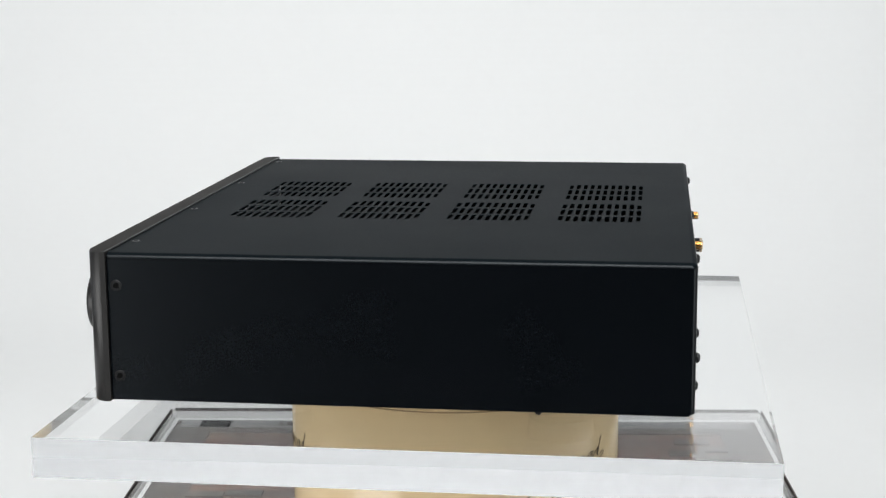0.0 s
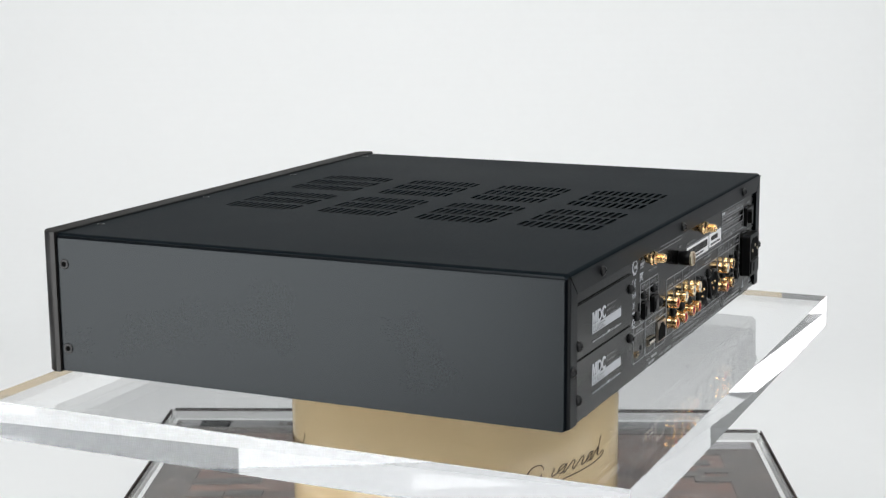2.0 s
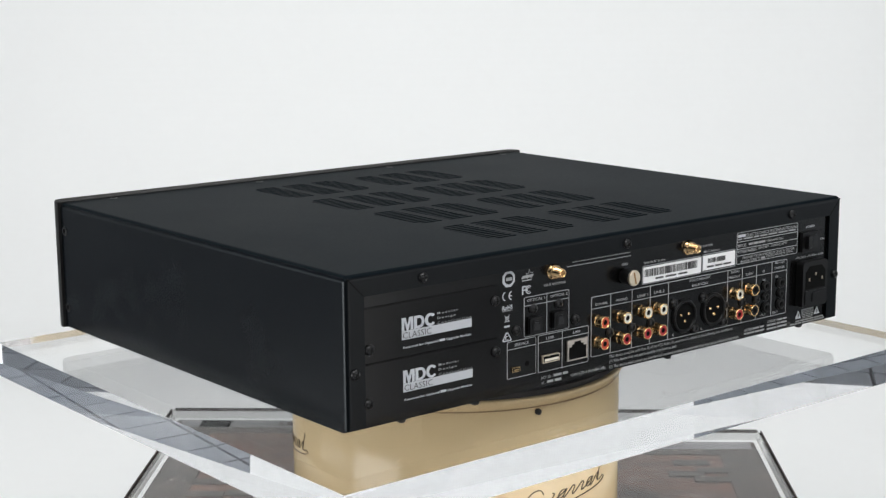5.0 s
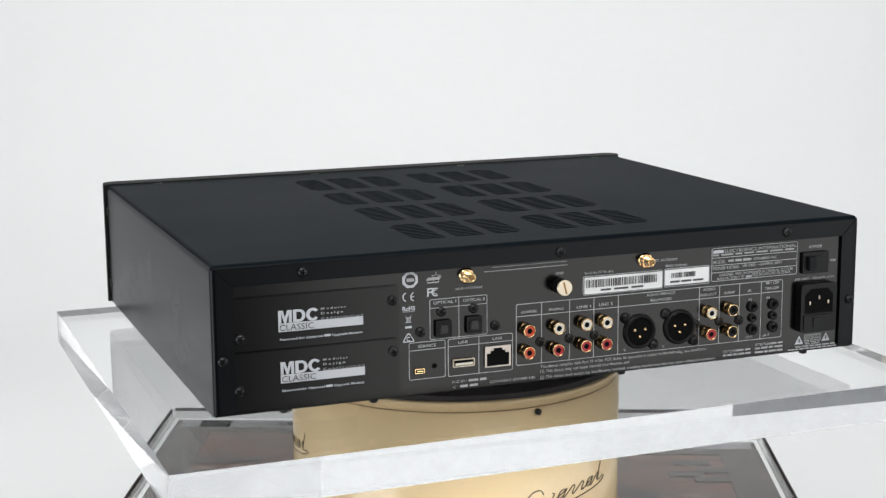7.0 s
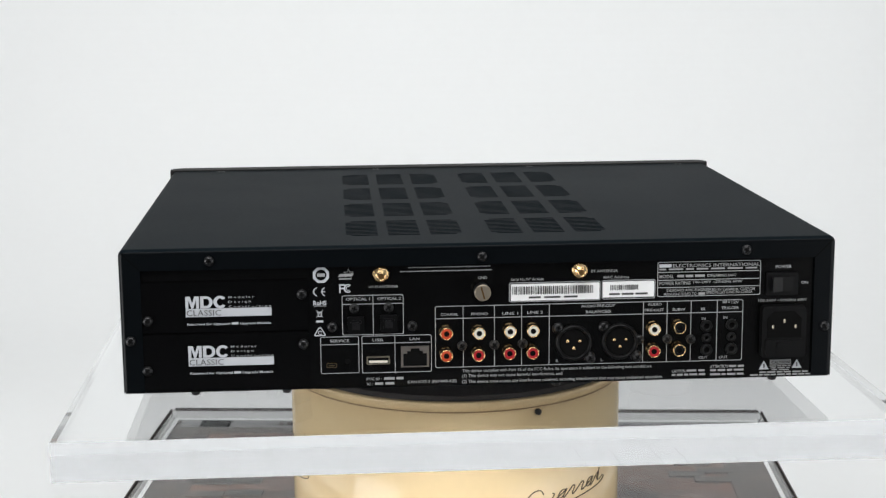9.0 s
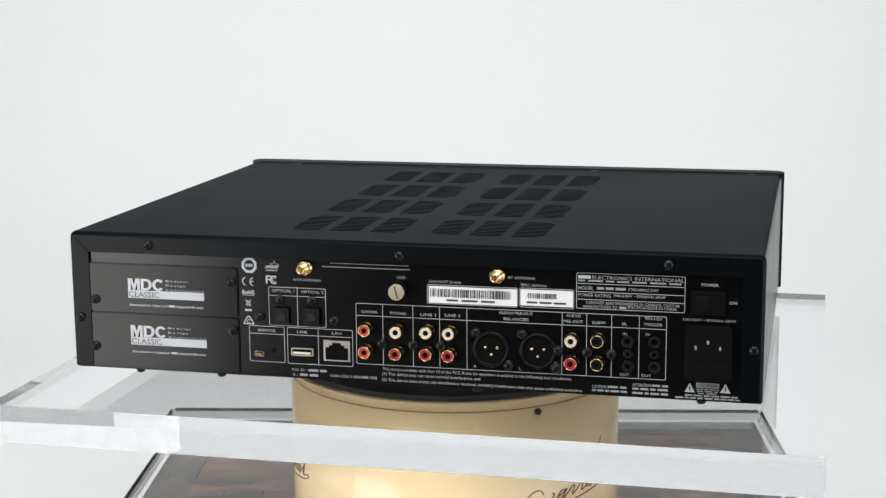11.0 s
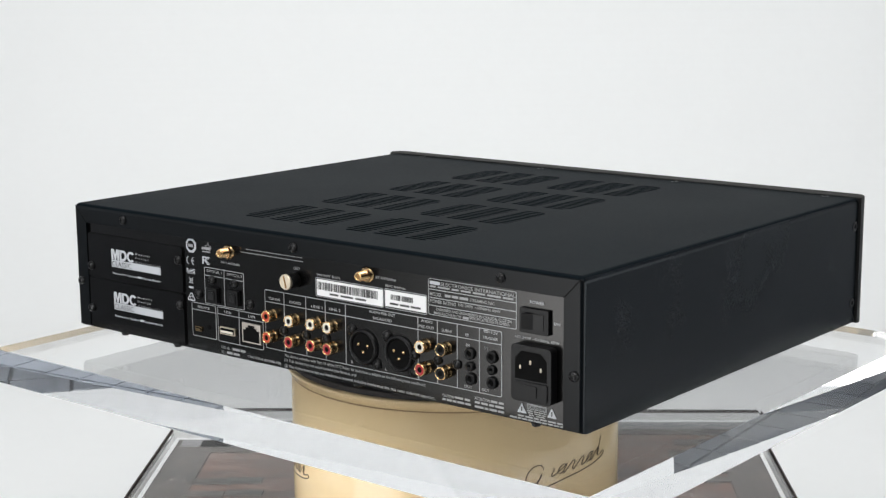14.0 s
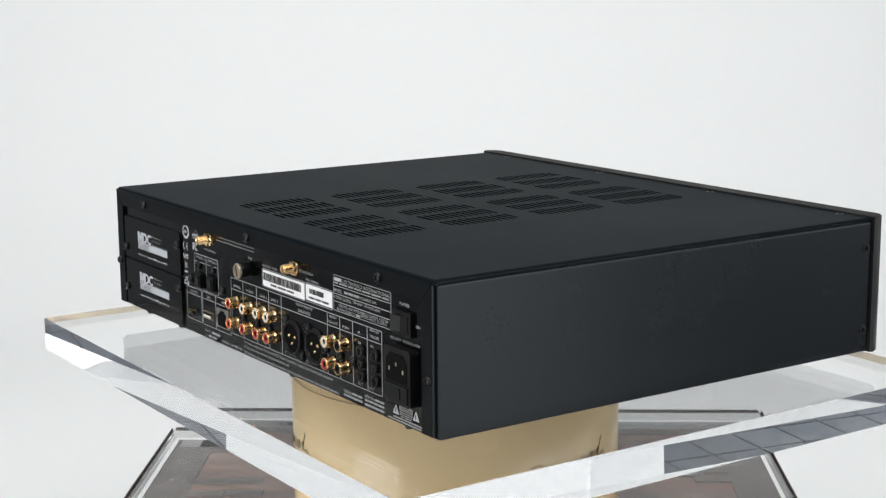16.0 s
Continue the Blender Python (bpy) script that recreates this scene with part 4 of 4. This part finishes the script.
def printing():
    for f in FRAMES:
        outline(*f)
    for f in LINES:
        line(*f)
    for text, x, z, w, h in TEXTS:
        lettering(text, x, z, w, h)
    for text, x, z, w, h in FAINT_TEXTS + NOTICE:
        lettering(text, x, z, w, h, FAINT)
    for i, (x0, x1, z, h, n, bold) in enumerate(BARS):
        bars(x0, x1, z, h, n, INK if bold else FAINT, 0, i + 40)
    # stickers with bar codes
    for (x0, z0, x1, z1), (c0, d0, c1, d1), (n0, n1, nz), seed in STICKERS:
        s = rect("sticker", x0, z0, x1, z1, STICKER, 0.0003, 0.0006, None, "white sticker with a bar code")
        rnd = random.Random(seed)
        bm, x = bmesh.new(), c0
        while x < c1 - 0.001:
            w = rnd.choice((0.00022, 0.00034, 0.00055, 0.0008))
            prism([(x, d1), (x + w, d1), (x + w, d0), (x, d0)], PY - 0.00055, PY - 0.0002, bm)
            x += w + rnd.choice((0.0003, 0.00045, 0.0007))
        part("bar_code", bm, DARKINK, s)
        bars(n0, n1, nz, 0.0011, 3, DARKINK, 0.0003, seed)
    # approval marks as plain shapes
    x, z = BADGE
    ring = lathe([(0.0, 0.0052), (0.0003, 0.0052), (0.0003, 0.0034)], 8, "y")
    part("approval_mark", ring, INK, streamer, "white octagonal approval mark", False, pose(x, PY, z, 0, 22.5, 0))
    part("approval_centre", lathe([(0.0, 0.0033), (0.0005, 0.0033)], 20, "y"), PANEL, streamer, "", False, on(x, z))
    rect("approval_bar", x - 0.0024, z - 0.001, x + 0.0024, z + 0.001, FAINT, 0.0007)
    arc_mark("conformity_mark", -0.0950, 0.0606, 0.0027, 0.0027, 0.0007, 100, 260)
    arc_mark("conformity_mark", -0.0901, 0.0605, 0.0027, 0.0027, 0.0007, 100, 260)
    rect("conformity_mark", -0.0924, 0.0602, -0.0905, 0.0608, INK, 0.0003)
    for q in ((-0.0821, 0.0597, -0.0812, 0.0648), (-0.0812, 0.0640, -0.0787, 0.0648), (-0.0812, 0.0619, -0.0791, 0.0627)):
        rect("commission_mark", *q, INK, 0.0003)
    arc_mark("commission_mark", -0.0768, 0.0622, 0.0026, 0.0026, 0.0009, 50, 310)
    arc_mark("commission_mark", -0.0768, 0.0622, 0.0014, 0.0014, 0.0005, 50, 310)
    lettering("RoHS", -0.0938, 0.0537, 0.0080, 0.0026, INK, 0.0, 0.03)
    line(-0.0976, 0.0517, -0.0900, 0.0517, 0.0003)
    # crossed-out bin over a bar
    line(-0.0960, 0.0491, -0.0922, 0.0449, 0.0004)
    line(-0.0922, 0.0491, -0.0960, 0.0449, 0.0004)
    ring_part("bin_mark", [(-0.0954, 0.0482), (-0.0926, 0.0482), (-0.0931, 0.0452), (-0.0949, 0.0452)], [(-0.0950, 0.0478), (-0.0930, 0.0478), (-0.0934, 0.0456), (-0.0946, 0.0456)], True, INK)
    rect("bin_bar", -0.0962, 0.0417, -0.0920, 0.0429, INK, 0.0003)
    # triangular tick mark
    x, z = -0.0941, 0.0356
    tri = lambda k: [(x + k * a, z + k * b) for a, b in ((-0.0036, -0.0016), (-0.0030, -0.0024), (0.0030, -0.0024), (0.0036, -0.0016), (0.0007, 0.0030), (-0.0007, 0.0030))]
    ring_part("triangle_mark", tri(1.0), tri(0.74), True, INK)
    arc_mark("triangle_tick", x, z - 0.0004, 0.0013, 0.0013, 0.0005, 30, 330)
    # star with a slanting band
    x, z = -0.0782, 0.0705
    star = [(x + 0.0018 + q * math.cos(a), z + 0.0008 + q * math.sin(a)) for i in range(10) for q, a in (((0.0033 if i % 2 == 0 else 0.0013), radians(90 + 36 * i)),)]
    ring_part("star_mark", star, [(x + 0.0018 + (a - x - 0.0018) * 0.74, z + 0.0008 + (b - z - 0.0008) * 0.74) for a, b in star], True, FAINT)
    part("star_band", prism([(x - 0.0046, z - 0.0012), (x + 0.0040, z - 0.0008), (x + 0.0050, z + 0.0008), (x - 0.0034, z + 0.0006)], PY - 0.0004, PY + 0.0001), FAINT, streamer)
    rect("star_note", x - 0.0038, z - 0.0028, x + 0.0036, z - 0.0020, FAINT, 0.0003)
    for x, z, s in TRIANGLES:
        part("warning_triangle", prism([(x - s, z - s * 0.8), (x + s, z - s * 0.8), (x, z + s)], PY - 0.0003, PY + 0.0001), INK, streamer, "white warning triangle")
        part("triangle_mark", prism([(x - s * 0.12, z - s * 0.5), (x + s * 0.12, z - s * 0.5), (x + s * 0.16, z + s * 0.35), (x - s * 0.16, z + s * 0.35)], PY - 0.0005, PY + 0.0001), DARKINK, streamer)
    x0, z0, x1, z1 = CAUTION_BOX
    zm = max(z0, z1) - 0.0031
    rect("caution_box", x0, zm, x1, max(z0, z1), FAINT, 0.0002)
    lettering("CAUTION", (x0 + x1) / 2, max(z0, z1) - 0.0016, (x1 - x0) * 0.86, 0.0018, DARKINK, 0.0002, 0.03)
    for k in range(3):
        bars(x0 + 0.0006 * k, x1 - 0.0006 * k, zm - 0.0009 - 0.0012 * k, 0.0006, 4 - k, FAINT, 0, 70 + k)


# ---- build ----
floor = room()
backdrop()
plinth()
disc = stand()
slab = plate()
cover()
chassis()
modules()
screws()
sockets()
ports()
printing()


def floor_tiles():
    """Pale grey stone tiles with open joints: those round the table one by one, the rest joined."""
    n = 0.2
    h = n / 2 - 0.006
    me, rest, faces = None, [], []
    for i in range(80):
        for j in range(46):
            x, y = -7.9 + i * n, -6.4 + j * n
            if abs(x) < 1.75 and abs(y) < 1.6:
                t = part("tile", me if me else box(-h, h, -h, h, 0, 0.008, 0.0015, 1), TILE, floor)
                me = t.data
                t.matrix_basis = pose(x, y, -1.05)
            else:
                k = len(rest)
                rest += [(x + a * (h - c), y + b * (h - c), -1.05 + z) for z, c in ((0.0, 0.0), (0.0065, 0.0), (0.008, 0.0015)) for a, b in ((-1, -1), (1, -1), (1, 1), (-1, 1))]
                for q in (0, 4):
                    faces += [(k + q + u, k + q + (u + 1) % 4, k + q + 4 + (u + 1) % 4, k + q + 4 + u) for u in range(4)]
                faces.append((k + 8, k + 9, k + 10, k + 11))
    far = bpy.data.meshes.new("far_tiles")
    far.from_pydata(rest, [], faces)
    far.update()
    tagged(part("far_tiles", far, TILE, floor), "pale grey stone floor tiles", kind="stuff")


floor_tiles()


def motions():
    for thing in (streamer, slab, disc):
        walk(thing, [(t, pose(0, 0, 0, 0, 0, a)) for t, a in TURN])


TURN = [(0.0, 82.64), (0.5, 78.39), (1.0, 74.15), (1.5, 70.03), (2.0, 65.65), (2.5, 61.42), (3.0, 57.08), (3.5, 52.74), (4.0, 48.35), (6.5, 26.19), (7.0, 21.71), (7.5, 17.46), (8.0, 13.14), (8.5, 8.89), (9.0, 4.47), (11.5, -17.39), (12.0, -21.83), (12.5, -26.06), (13.0, -30.33), (13.5, -34.49), (14.0, -38.79), (14.5, -42.92), (15.0, -47.22), (15.5, -51.35), (16.0, -55.64)]
motions()
